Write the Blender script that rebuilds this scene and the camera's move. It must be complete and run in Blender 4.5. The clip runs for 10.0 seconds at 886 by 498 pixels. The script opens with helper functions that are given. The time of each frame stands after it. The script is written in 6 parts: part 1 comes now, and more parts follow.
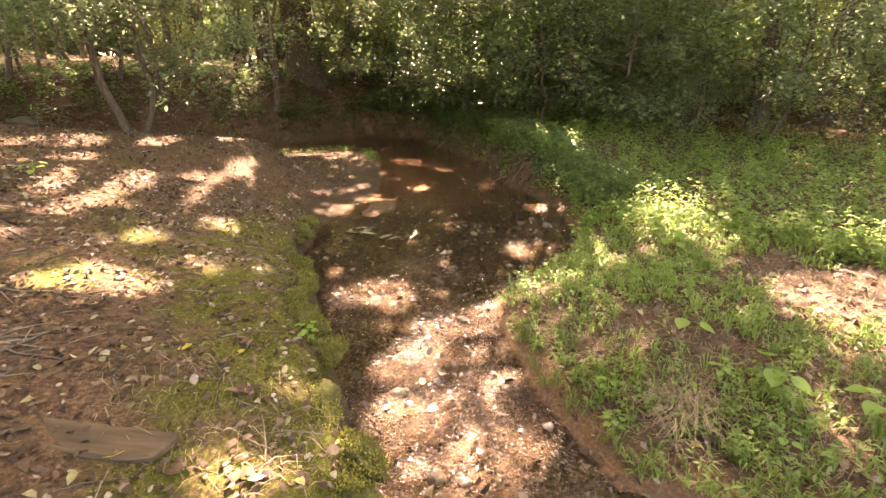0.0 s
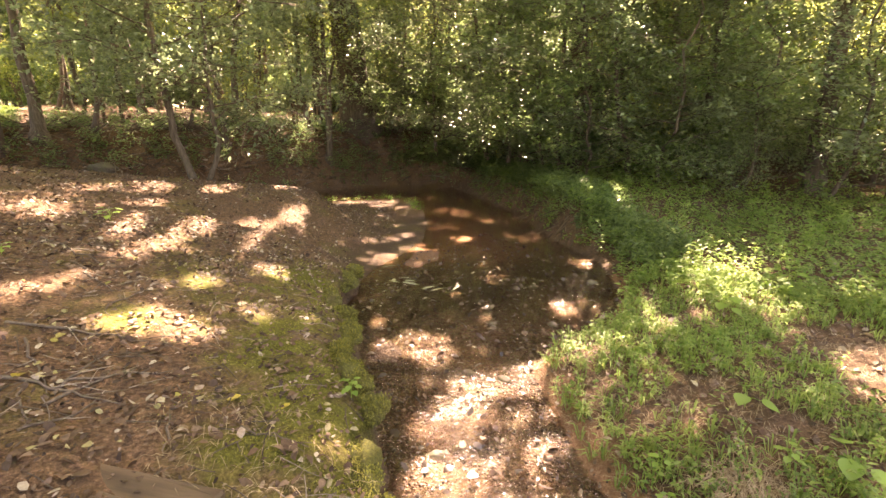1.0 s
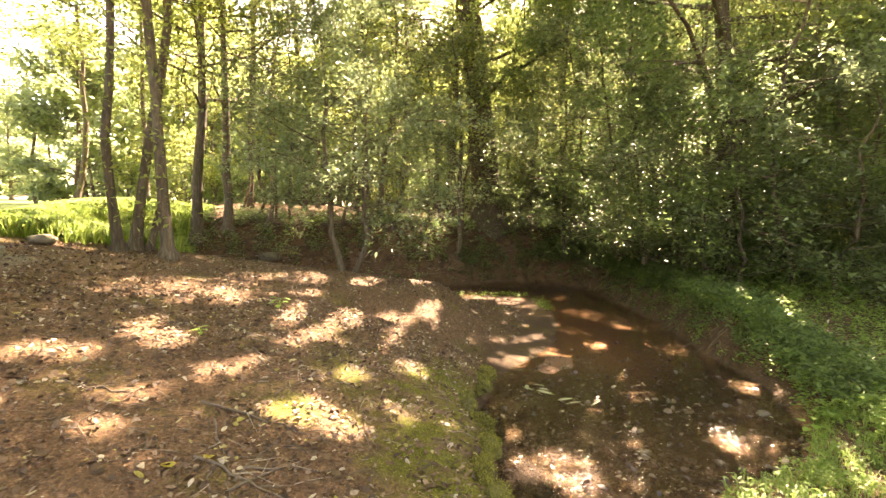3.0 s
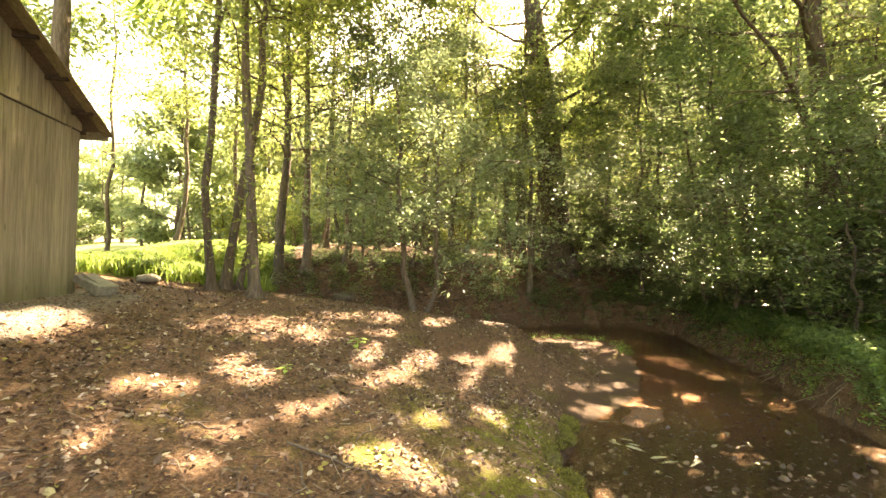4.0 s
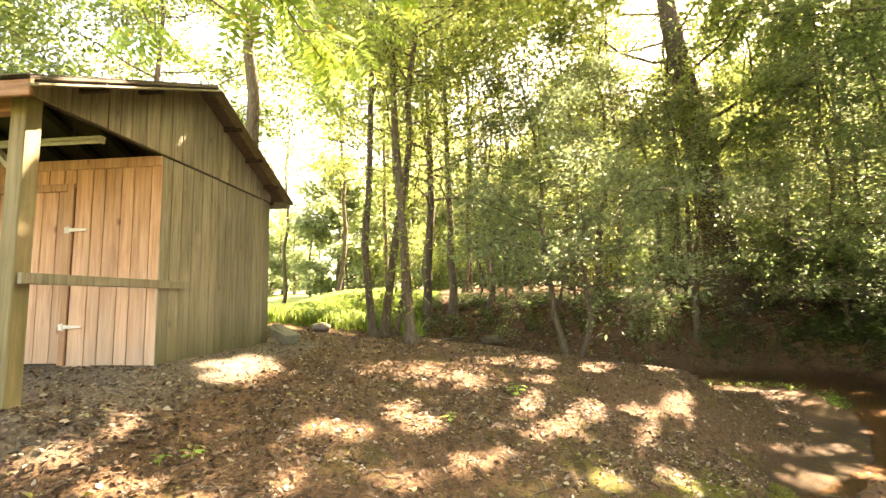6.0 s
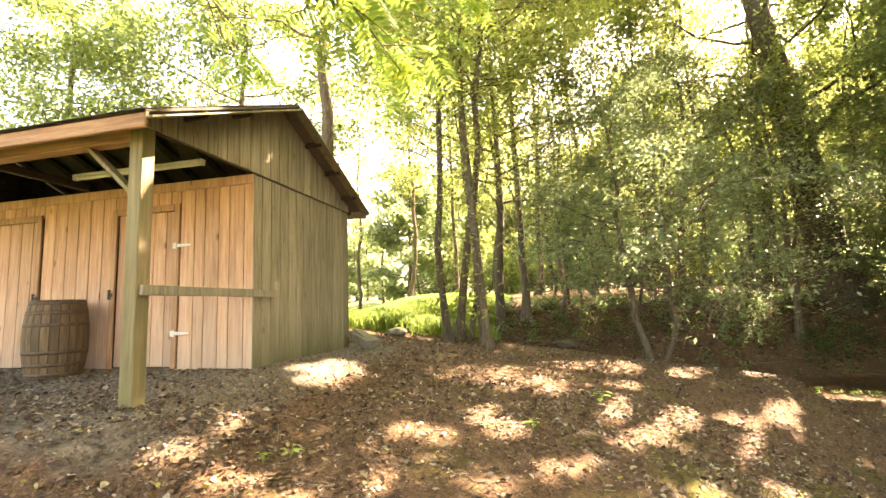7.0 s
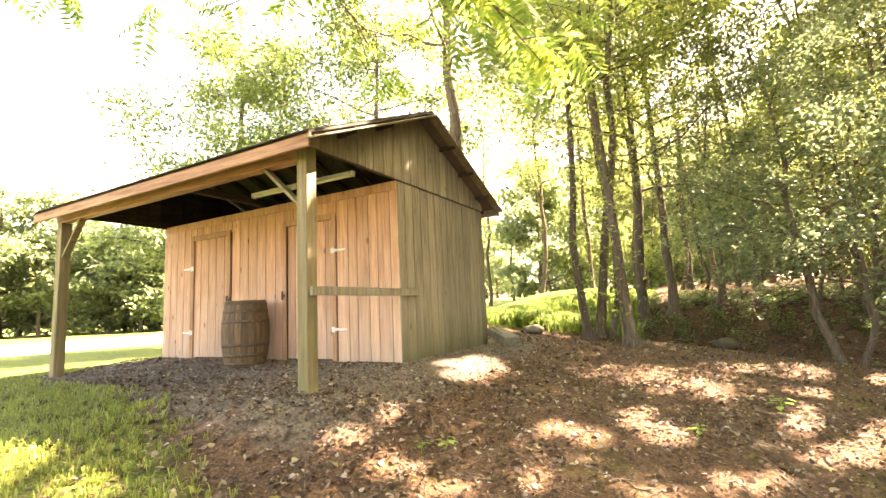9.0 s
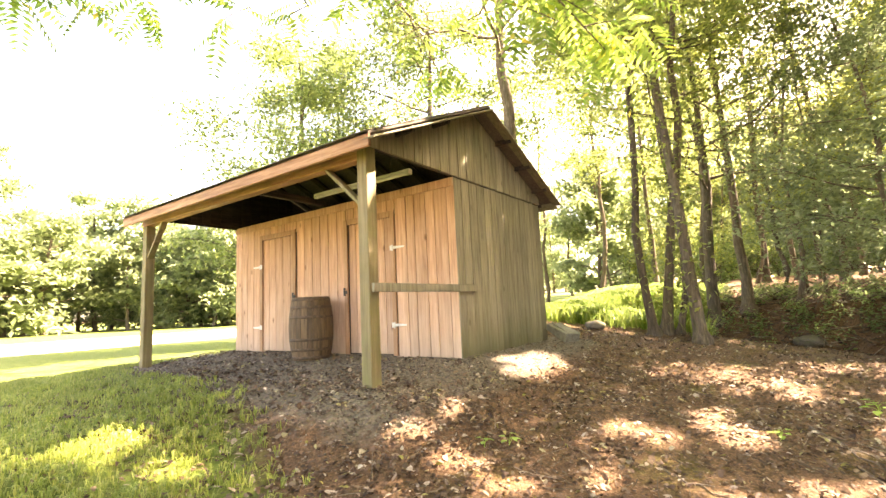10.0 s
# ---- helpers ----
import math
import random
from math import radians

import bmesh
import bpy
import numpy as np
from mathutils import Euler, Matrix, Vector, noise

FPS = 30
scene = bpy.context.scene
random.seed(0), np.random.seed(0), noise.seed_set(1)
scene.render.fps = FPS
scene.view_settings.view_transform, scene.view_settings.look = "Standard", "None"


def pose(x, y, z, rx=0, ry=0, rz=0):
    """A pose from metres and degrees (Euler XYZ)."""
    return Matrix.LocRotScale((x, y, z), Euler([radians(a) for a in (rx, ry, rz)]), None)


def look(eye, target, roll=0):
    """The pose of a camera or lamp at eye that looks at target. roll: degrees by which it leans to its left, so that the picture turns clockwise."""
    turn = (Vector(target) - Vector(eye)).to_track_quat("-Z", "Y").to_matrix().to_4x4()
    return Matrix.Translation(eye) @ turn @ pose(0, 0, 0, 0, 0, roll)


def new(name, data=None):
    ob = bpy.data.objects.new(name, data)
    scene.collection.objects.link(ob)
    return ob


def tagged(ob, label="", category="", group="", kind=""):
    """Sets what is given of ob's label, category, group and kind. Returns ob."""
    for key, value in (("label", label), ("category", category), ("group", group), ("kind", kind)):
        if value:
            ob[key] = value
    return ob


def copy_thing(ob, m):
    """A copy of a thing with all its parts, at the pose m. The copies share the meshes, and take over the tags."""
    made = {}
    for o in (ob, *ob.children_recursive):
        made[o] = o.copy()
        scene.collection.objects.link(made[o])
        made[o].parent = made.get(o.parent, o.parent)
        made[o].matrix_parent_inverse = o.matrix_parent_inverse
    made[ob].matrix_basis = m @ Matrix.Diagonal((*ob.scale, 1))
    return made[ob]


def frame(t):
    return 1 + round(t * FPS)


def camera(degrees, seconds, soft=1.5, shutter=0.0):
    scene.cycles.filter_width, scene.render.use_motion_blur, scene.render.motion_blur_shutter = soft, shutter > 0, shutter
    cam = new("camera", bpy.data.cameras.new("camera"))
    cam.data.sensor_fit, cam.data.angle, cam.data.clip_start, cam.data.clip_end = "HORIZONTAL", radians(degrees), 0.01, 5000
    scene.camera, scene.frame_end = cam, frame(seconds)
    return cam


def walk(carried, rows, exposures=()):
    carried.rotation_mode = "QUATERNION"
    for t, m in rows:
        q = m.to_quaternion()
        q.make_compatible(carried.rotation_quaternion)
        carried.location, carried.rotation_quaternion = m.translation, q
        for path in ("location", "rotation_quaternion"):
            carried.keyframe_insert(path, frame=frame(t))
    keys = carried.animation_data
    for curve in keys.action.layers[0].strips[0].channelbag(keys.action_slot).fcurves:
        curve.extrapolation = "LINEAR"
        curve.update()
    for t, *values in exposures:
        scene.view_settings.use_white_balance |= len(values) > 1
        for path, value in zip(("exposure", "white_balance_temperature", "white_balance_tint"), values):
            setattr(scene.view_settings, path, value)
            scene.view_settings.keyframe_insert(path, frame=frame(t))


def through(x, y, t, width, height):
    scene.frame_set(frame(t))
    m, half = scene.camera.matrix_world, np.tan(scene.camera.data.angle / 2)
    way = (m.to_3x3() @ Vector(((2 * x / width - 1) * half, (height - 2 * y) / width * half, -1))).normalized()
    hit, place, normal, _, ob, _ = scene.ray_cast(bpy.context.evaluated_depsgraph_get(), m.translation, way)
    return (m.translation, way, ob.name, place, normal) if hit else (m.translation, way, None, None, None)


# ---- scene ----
cam = camera(87.2, 10.0)
PATH = [
    (0, (1.244, -0.384, 0.358), (-0.2, 0.812, -0.336), -0.1),
    (0.5, (1.235, -0.394, 0.415), (-0.282, 0.761, -0.19), 0.2),
    (1, (1.204, -0.423, 0.454), (-0.389, 0.676, -0.052), 0.5),
    (1.5, (1.18, -0.471, 0.494), (-0.493, 0.548, 0.089), 0.7),
    (2, (1.15, -0.522, 0.53), (-0.599, 0.401, 0.226), 0.8),
    (2.5, (1.11, -0.591, 0.57), (-0.707, 0.218, 0.361), 1.1),
    (4, (0.924, -0.786, 0.599), (-1.033, -0.377, 0.64), 1.1),
    (4.5, (0.879, -0.833, 0.62), (-1.101, -0.57, 0.723), 0.5),
    (5, (0.821, -0.881, 0.632), (-1.17, -0.762, 0.786), -0.2),
    (5.5, (0.791, -0.934, 0.633), (-1.199, -0.96, 0.824), -0.7),
    (7, (0.816, -1.081, 0.637), (-1.116, -1.538, 0.879), -2.1),
    (7.5, (0.819, -1.114, 0.637), (-1.074, -1.709, 0.885), -2.3),
    (8, (0.817, -1.143, 0.639), (-1.028, -1.872, 0.892), -2.3),
    (8.5, (0.835, -1.19, 0.641), (-0.96, -2.035, 0.894), -2.4),
    (9, (0.858, -1.212, 0.638), (-0.879, -2.172, 0.891), -2.6),
    (9.5, (0.876, -1.229, 0.639), (-0.798, -2.295, 0.888), -2.7),
    (10, (0.879, -1.251, 0.647), (-0.734, -2.409, 0.891), -2.7),
]
EXPOSURES = [(0.0, 3.66, 10000.0, 33.0), (1.5, 3.68, 10000.0, 29.0), (4.0, 3.68, 11000.0, 18.0), (5.5, 3.72, 11000.0, 16.0), (8.0, 3.75, 10400.0, 20.0), (10.0, 3.85, 10100.0, 22.0)]
walk(cam, [(t, look(eye, target, roll)) for t, eye, target, roll in PATH], EXPOSURES)

# ---- light ----
SUN_UP, SUN_YAW = 45.0, 50.3  # elevation; turn from +y towards -x
SUN = Vector((-math.sin(radians(SUN_YAW)) * math.cos(radians(SUN_UP)), math.cos(radians(SUN_YAW)) * math.cos(radians(SUN_UP)), math.sin(radians(SUN_UP))))
sun = new("sun", bpy.data.lights.new("sun", "SUN"))
sun.data.energy, sun.data.angle, sun.data.color = 5.0, radians(0.53), (1.0, 0.965, 0.95)
sun.matrix_world = look(SUN * 50, (0, 0, 0))
world = bpy.data.worlds.new("world")
scene.world = world
world.use_nodes = True
sky = world.node_tree.nodes.new("ShaderNodeTexSky")
sky.sky_type, sky.sun_disc = "NISHITA", False
sky.sun_elevation, sky.sun_rotation = radians(SUN_UP), radians(-SUN_YAW)
sky.air_density, sky.dust_density, sky.ozone_density = 1.0, 3.0, 1.0
back = world.node_tree.nodes["Background"]
back.inputs["Strength"].default_value = 0.115
world.node_tree.links.new(sky.outputs[0], back.inputs["Color"])

# ---- materials ----
def nodes_of(name):
    m = bpy.data.materials.new(name)
    m.use_nodes = True
    t = m.node_tree
    return m, t, t.nodes["Principled BSDF"]


def node(t, kind, **values):
    n = t.nodes.new("ShaderNode" + kind)
    for k, v in values.items():
        n.inputs[k].default_value = v
    return n


def noise_of(t, where, scale, detail=4.0, rough=0.6):
    n = node(t, "TexNoise", Scale=scale, Detail=detail, Roughness=rough)
    t.links.new(where, n.inputs["Vector"])
    return n.outputs["Fac"]


def ramp_of(t, fac, stops):
    n = t.nodes.new("ShaderNodeValToRGB")
    el = n.color_ramp.elements
    while len(el) < len(stops):
        el.new(0.5)
    for e, (p, c) in zip(el, stops):
        e.position, e.color = p, (*c, 1)
    t.links.new(fac, n.inputs["Fac"])
    return n.outputs["Color"]


def mix_of(t, fac, a, b, mode="MIX"):
    n = t.nodes.new("ShaderNodeMix")
    n.data_type, n.blend_type = "RGBA", mode
    for socket, v in ((n.inputs[0], fac), (n.inputs[6], a), (n.inputs[7], b)):
        if isinstance(v, (int, float)):
            socket.default_value = v
        elif isinstance(v, tuple):
            socket.default_value = (*v, 1)
        else:
            t.links.new(v, socket)
    return n.outputs[2]


def sums(t, op, a, b, clamp=False):
    n = t.nodes.new("ShaderNodeMath")
    n.operation, n.use_clamp = op, clamp
    for socket, v in ((n.inputs[0], a), (n.inputs[1], b)):
        if isinstance(v, (int, float)):
            socket.default_value = v
        else:
            t.links.new(v, socket)
    return n.outputs[0]


def step_of(t, v, lo, hi):
    n = node(t, "MapRange", **{"From Min": lo, "From Max": hi})
    t.links.new(v, n.inputs["Value"])
    return n.outputs["Result"]


def coords(t, stretch=(1, 1, 1), shuffle=True):
    """Object coordinates, shifted for each object by its own random number."""
    tc = t.nodes.new("ShaderNodeTexCoord")
    mp = t.nodes.new("ShaderNodeMapping")
    mp.inputs["Scale"].default_value = stretch
    t.links.new(tc.outputs["Object"], mp.inputs["Vector"])
    if shuffle:
        info = t.nodes.new("ShaderNodeObjectInfo")
        v = t.nodes.new("ShaderNodeVectorMath")
        v.operation = "SCALE"
        v.inputs[0].default_value = (37.0, 23.0, 51.0)
        t.links.new(info.outputs["Random"], v.inputs["Scale"])
        t.links.new(v.outputs[0], mp.inputs["Location"])
    return mp.outputs["Vector"]


def bump_on(t, bsdf, height, strength, distance=0.01):
    b = node(t, "Bump", Strength=strength, Distance=distance)
    t.links.new(height, b.inputs["Height"])
    t.links.new(b.outputs["Normal"], bsdf.inputs["Normal"])


def grained(name, dark, mid, light, stretch, scale, rough=0.75, bump=0.5, vary=0.25, stain=None, stain_at=0.6, dist=0.004):
    """A surface with grain stretched along its length, larger blotches and a tint of its own for each object."""
    m, t, p = nodes_of(name)
    v = coords(t, stretch)
    flat = coords(t)
    fine = noise_of(t, v, scale, 6.0, 0.65)
    big = noise_of(t, flat, 1.7, 4.0, 0.6)
    c = ramp_of(t, fine, [(0.3, dark), (0.5, mid), (0.7, light)])
    c = mix_of(t, step_of(t, big, 0.35, 0.7), c, mix_of(t, 1.0, c, tuple(min(1.0, 0.62 + 0.2 * k) for k in (1.0, 0.95, 0.9)), "MULTIPLY"))
    info = t.nodes.new("ShaderNodeObjectInfo")
    hsv = node(t, "HueSaturation")
    t.links.new(c, hsv.inputs["Color"])
    t.links.new(sums(t, "ADD", sums(t, "MULTIPLY", info.outputs["Random"], vary), 1 - vary / 2), hsv.inputs["Value"])
    c = hsv.outputs["Color"]
    if stain:
        s = noise_of(t, coords(t, tuple(0.5 + 0.5 * k / max(stretch) for k in stretch)), 3.2, 5.0, 0.7)
        c = mix_of(t, step_of(t, s, stain_at - 0.12, stain_at + 0.12), c, stain)
    t.links.new(c, p.inputs["Base Color"])
    p.inputs["Roughness"].default_value = rough
    bump_on(t, p, fine, bump, dist)
    return m


def leafy(name, greens, through=0.45, gloss=0.45, yellow=None, glow=1.9):
    """Leaves: a green of its own for each leaf, part of the light let through."""
    m, t, p = nodes_of(name)
    geo = t.nodes.new("ShaderNodeNewGeometry")
    stops = [(i / (len(greens) - 1) * (0.94 if yellow else 1.0), g) for i, g in enumerate(greens)]
    if yellow:
        stops.append((0.985, yellow))
    c = ramp_of(t, geo.outputs["Random Per Island"], stops)
    tc = t.nodes.new("ShaderNodeTexCoord")
    patch = noise_of(t, tc.outputs["Object"], 0.9, 2.0)
    hsv = node(t, "HueSaturation")
    t.links.new(c, hsv.inputs["Color"])
    t.links.new(sums(t, "ADD", sums(t, "MULTIPLY", patch, 0.9), 0.62), hsv.inputs["Value"])
    c = hsv.outputs["Color"]
    t.links.new(c, p.inputs["Base Color"])
    p.inputs["Roughness"].default_value = gloss
    tr = t.nodes.new("ShaderNodeBsdfTranslucent")
    lift = node(t, "HueSaturation", Value=glow, Saturation=0.9)
    t.links.new(c, lift.inputs["Color"])
    t.links.new(lift.outputs["Color"], tr.inputs["Color"])
    mx = node(t, "MixShader", Fac=through)
    t.links.new(p.outputs[0], mx.inputs[1])
    t.links.new(tr.outputs[0], mx.inputs[2])
    t.links.new(mx.outputs[0], t.nodes["Material Output"].inputs["Surface"])
    return m


def islands(name, stops, rough=0.8, through=0.0, bump=0.0):
    """Loose bits (fallen leaves, gravel, twigs): a colour of its own for each bit."""
    m, t, p = nodes_of(name)
    geo = t.nodes.new("ShaderNodeNewGeometry")
    c = ramp_of(t, geo.outputs["Random Per Island"], stops)
    tc = t.nodes.new("ShaderNodeTexCoord")
    n = noise_of(t, tc.outputs["Object"], 60.0, 3.0)
    c = mix_of(t, step_of(t, n, 0.3, 0.75), c, mix_of(t, 1.0, c, (0.55, 0.5, 0.45), "MULTIPLY"))
    t.links.new(c, p.inputs["Base Color"])
    p.inputs["Roughness"].default_value = rough
    if bump:
        bump_on(t, p, n, bump, 0.004)
    if through:
        tr = t.nodes.new("ShaderNodeBsdfTranslucent")
        t.links.new(c, tr.inputs["Color"])
        mx = node(t, "MixShader", Fac=through)
        t.links.new(p.outputs[0], mx.inputs[1])
        t.links.new(tr.outputs[0], mx.inputs[2])
        t.links.new(mx.outputs[0], t.nodes["Material Output"].inputs["Surface"])
    return m


def ground_material():
    """Leaf-strewn earth with moss, lawn, gravel, sand and mud laid over it by the zones of the plan."""
    m, t, p = nodes_of("earth")
    tc = t.nodes.new("ShaderNodeTexCoord")
    v = tc.outputs["Object"]
    a = t.nodes.new("ShaderNodeVertexColor"); a.layer_name = "zone_a"
    b = t.nodes.new("ShaderNodeVertexColor"); b.layer_name = "zone_b"
    sa = t.nodes.new("ShaderNodeSeparateColor"); t.links.new(a.outputs["Color"], sa.inputs[0])
    sb = t.nodes.new("ShaderNodeSeparateColor"); t.links.new(b.outputs["Color"], sb.inputs[0])
    big, mid, fine = noise_of(t, v, 0.8, 5.0), noise_of(t, v, 6.0, 6.0, 0.7), noise_of(t, v, 45.0, 6.0, 0.75)
    vor = node(t, "TexVoronoi", Scale=26.0); t.links.new(v, vor.inputs["Vector"])
    flake = node(t, "HueSaturation", Saturation=0.0); t.links.new(vor.outputs["Color"], flake.inputs["Color"])
    litter = ramp_of(t, fine, [(0.28, (0.022, 0.012, 0.007)), (0.45, (0.088, 0.05, 0.028)), (0.58, (0.165, 0.1, 0.06)), (0.75, (0.33, 0.225, 0.155))])
    litter = mix_of(t, step_of(t, mid, 0.4, 0.65), litter, mix_of(t, 0.5, litter, (0.115, 0.066, 0.036)))
    speck = mix_of(t, 1.0, litter, ramp_of(t, flake.outputs["Color"], [(0.2, (0.45, 0.42, 0.4)), (0.55, (0.95, 0.93, 0.9)), (0.85, (1.5, 1.45, 1.38))]), "MULTIPLY")
    litter = mix_of(t, 0.7, litter, speck)
    moss = ramp_of(t, fine, [(0.3, (0.038, 0.037, 0.008)), (0.5, (0.115, 0.112, 0.02)), (0.72, (0.24, 0.225, 0.04))])
    lawn = ramp_of(t, mid, [(0.3, (0.10, 0.15, 0.028)), (0.5, (0.17, 0.22, 0.045)), (0.7, (0.30, 0.30, 0.10))])
    lawn = mix_of(t, step_of(t, fine, 0.35, 0.7), lawn, mix_of(t, 1.0, lawn, (0.5, 0.55, 0.45), "MULTIPLY"))
    stone = node(t, "TexVoronoi", Scale=42.0); t.links.new(v, stone.inputs["Vector"])
    grey = node(t, "HueSaturation", Saturation=0.12); t.links.new(stone.outputs["Color"], grey.inputs["Color"])
    gravel = mix_of(t, 1.0, grey.outputs["Color"], (0.25, 0.205, 0.155), "MULTIPLY")
    gravel = mix_of(t, step_of(t, fine, 0.35, 0.75), gravel, (0.13, 0.1, 0.07))
    sand = ramp_of(t, fine, [(0.25, (0.085, 0.042, 0.022)), (0.5, (0.2, 0.105, 0.056)), (0.75, (0.36, 0.22, 0.135))])
    mud = ramp_of(t, fine, [(0.3, (0.035, 0.022, 0.013)), (0.6, (0.10, 0.062, 0.035)), (0.8, (0.2, 0.13, 0.08))])
    pale_strip = ramp_of(t, fine, [(0.3, (0.42, 0.39, 0.34)), (0.7, (0.62, 0.58, 0.52))])

    def over(base, layer, mask, soft=0.22):
        f = sums(t, "ADD", mask, sums(t, "MULTIPLY", sums(t, "SUBTRACT", mid, 0.5), 0.9))
        return mix_of(t, step_of(t, f, 0.5 - soft, 0.5 + soft), base, layer)
    c = over(litter, mud, sb.outputs[1])
    c = over(c, moss, sa.outputs[0])
    c = over(c, lawn, sa.outputs[1])
    c = over(c, gravel, sa.outputs[2])
    c = over(c, sand, sb.outputs[0])
    c = over(c, pale_strip, sb.outputs[2], 0.1)
    t.links.new(c, p.inputs["Base Color"])
    p.inputs["Roughness"].default_value = 0.9
    p.inputs["Specular IOR Level"].default_value = 0.25
    bump_on(t, p, sums(t, "ADD", fine, sums(t, "MULTIPLY", mid, 1.2)), 0.8, 0.03)
    return m


def water_material():
    m, t, p = nodes_of("creek_water")
    tc = t.nodes.new("ShaderNodeTexCoord")
    mp = t.nodes.new("ShaderNodeMapping"); mp.inputs["Rotation"].default_value = (0, 0, 0.6)
    mp.inputs["Scale"].default_value = (0.6, 1.25, 1.0)
    t.links.new(tc.outputs["Object"], mp.inputs["Vector"])
    a = t.nodes.new("ShaderNodeVertexColor"); a.layer_name = "ripple"
    sa = t.nodes.new("ShaderNodeSeparateColor"); t.links.new(a.outputs["Color"], sa.inputs[0])
    n1, n2 = noise_of(t, mp.outputs[0], 19.0, 1.0), noise_of(t, mp.outputs[0], 47.0, 1.0)
    p.inputs["Base Color"].default_value = (0.93, 0.86, 0.75, 1)
    p.inputs["Transmission Weight"].default_value = 1.0
    p.inputs["IOR"].default_value = 1.33
    p.inputs["Roughness"].default_value = 0.05
    b = node(t, "Bump", Distance=0.024)
    t.links.new(sums(t, "ADD", n1, sums(t, "MULTIPLY", n2, 0.2)), b.inputs["Height"])
    t.links.new(sums(t, "ADD", sums(t, "MULTIPLY", sa.outputs[0], 0.85), 0.12), b.inputs["Strength"])
    t.links.new(b.outputs["Normal"], p.inputs["Normal"])
    return m


EARTH, WATER = ground_material(), water_material()
BARK = grained("grey_brown_bark", (0.045, 0.033, 0.022), (0.115, 0.084, 0.058), (0.2, 0.155, 0.112), (1, 1, 0.18), 22, 0.9, 1.0, 0.4, (0.06, 0.065, 0.03), 0.66, 0.02)
PALE_BARK = grained("pale_bark", (0.13, 0.10, 0.07), (0.25, 0.2, 0.145), (0.38, 0.32, 0.24), (1, 1, 0.4), 14, 0.85, 0.7, 0.3, (0.15, 0.15, 0.08), 0.66, 0.01)
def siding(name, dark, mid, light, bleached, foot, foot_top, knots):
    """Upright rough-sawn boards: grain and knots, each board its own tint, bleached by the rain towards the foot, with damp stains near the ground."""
    m, t, p = nodes_of(name)
    tc = t.nodes.new("ShaderNodeTexCoord")
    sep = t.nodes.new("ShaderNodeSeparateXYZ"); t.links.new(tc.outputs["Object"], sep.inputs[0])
    info = t.nodes.new("ShaderNodeObjectInfo")
    fine = noise_of(t, coords(t, (1, 1, 0.05)), 34.0, 6.0, 0.7)
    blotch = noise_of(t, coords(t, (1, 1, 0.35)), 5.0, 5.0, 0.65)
    streak = noise_of(t, coords(t, (1, 1, 0.12)), 9.0, 4.0, 0.6)
    c = ramp_of(t, fine, [(0.3, dark), (0.5, mid), (0.7, light)])
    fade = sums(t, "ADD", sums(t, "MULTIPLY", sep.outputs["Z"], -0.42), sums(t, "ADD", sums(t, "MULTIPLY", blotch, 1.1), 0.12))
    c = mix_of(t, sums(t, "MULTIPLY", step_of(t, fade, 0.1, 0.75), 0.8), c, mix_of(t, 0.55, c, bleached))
    c = mix_of(t, sums(t, "MULTIPLY", step_of(t, streak, 0.5, 0.72), 0.55), c, mix_of(t, 1.0, c, (0.62, 0.56, 0.5), "MULTIPLY"))
    knot = node(t, "TexVoronoi", Scale=4.6, Randomness=1.0)
    t.links.new(coords(t, (1, 1, 0.45)), knot.inputs["Vector"])
    c = mix_of(t, sums(t, "SUBTRACT", knots, sums(t, "MULTIPLY", step_of(t, knot.outputs["Distance"], 0.05, 0.13), knots)), c, mix_of(t, 1.0, dark, (0.5, 0.42, 0.38), "MULTIPLY"))
    damp = sums(t, "ADD", sep.outputs["Z"], sums(t, "MULTIPLY", streak, -foot_top * 1.6))
    c = mix_of(t, sums(t, "SUBTRACT", 0.75, sums(t, "MULTIPLY", step_of(t, damp, -0.35, foot_top * 0.55), 0.75)), c, foot)
    hsv = node(t, "HueSaturation")
    t.links.new(c, hsv.inputs["Color"])
    t.links.new(sums(t, "ADD", sums(t, "MULTIPLY", info.outputs["Random"], 0.34), 0.83), hsv.inputs["Value"])
    t.links.new(hsv.outputs["Color"], p.inputs["Base Color"])
    p.inputs["Roughness"].default_value = 0.8
    bump_on(t, p, sums(t, "ADD", fine, sums(t, "MULTIPLY", streak, 0.6)), 0.55, 0.004)
    return m


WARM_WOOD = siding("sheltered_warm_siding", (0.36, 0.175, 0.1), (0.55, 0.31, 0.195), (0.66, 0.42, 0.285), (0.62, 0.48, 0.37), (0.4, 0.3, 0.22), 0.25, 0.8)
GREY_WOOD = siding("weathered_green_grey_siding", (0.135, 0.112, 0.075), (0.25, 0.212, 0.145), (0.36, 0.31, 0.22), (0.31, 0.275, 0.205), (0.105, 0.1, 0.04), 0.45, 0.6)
TRIM_WOOD = grained("warm_trim_board", (0.27, 0.135, 0.07), (0.42, 0.23, 0.13), (0.55, 0.33, 0.2), (1, 1, 0.06), 28, 0.7, 0.4, 0.2, (0.3, 0.16, 0.09), 0.62)
BEAM_WOOD = grained("warm_beam", (0.24, 0.105, 0.055), (0.43, 0.215, 0.12), (0.58, 0.34, 0.21), (1, 0.05, 1), 26, 0.7, 0.45, 0.15, (0.22, 0.12, 0.065), 0.64)
RAKE_WOOD = grained("greenish_rake_board", (0.13, 0.12, 0.07), (0.21, 0.19, 0.12), (0.3, 0.27, 0.18), (0.06, 1, 1), 26, 0.8, 0.5, 0.2)
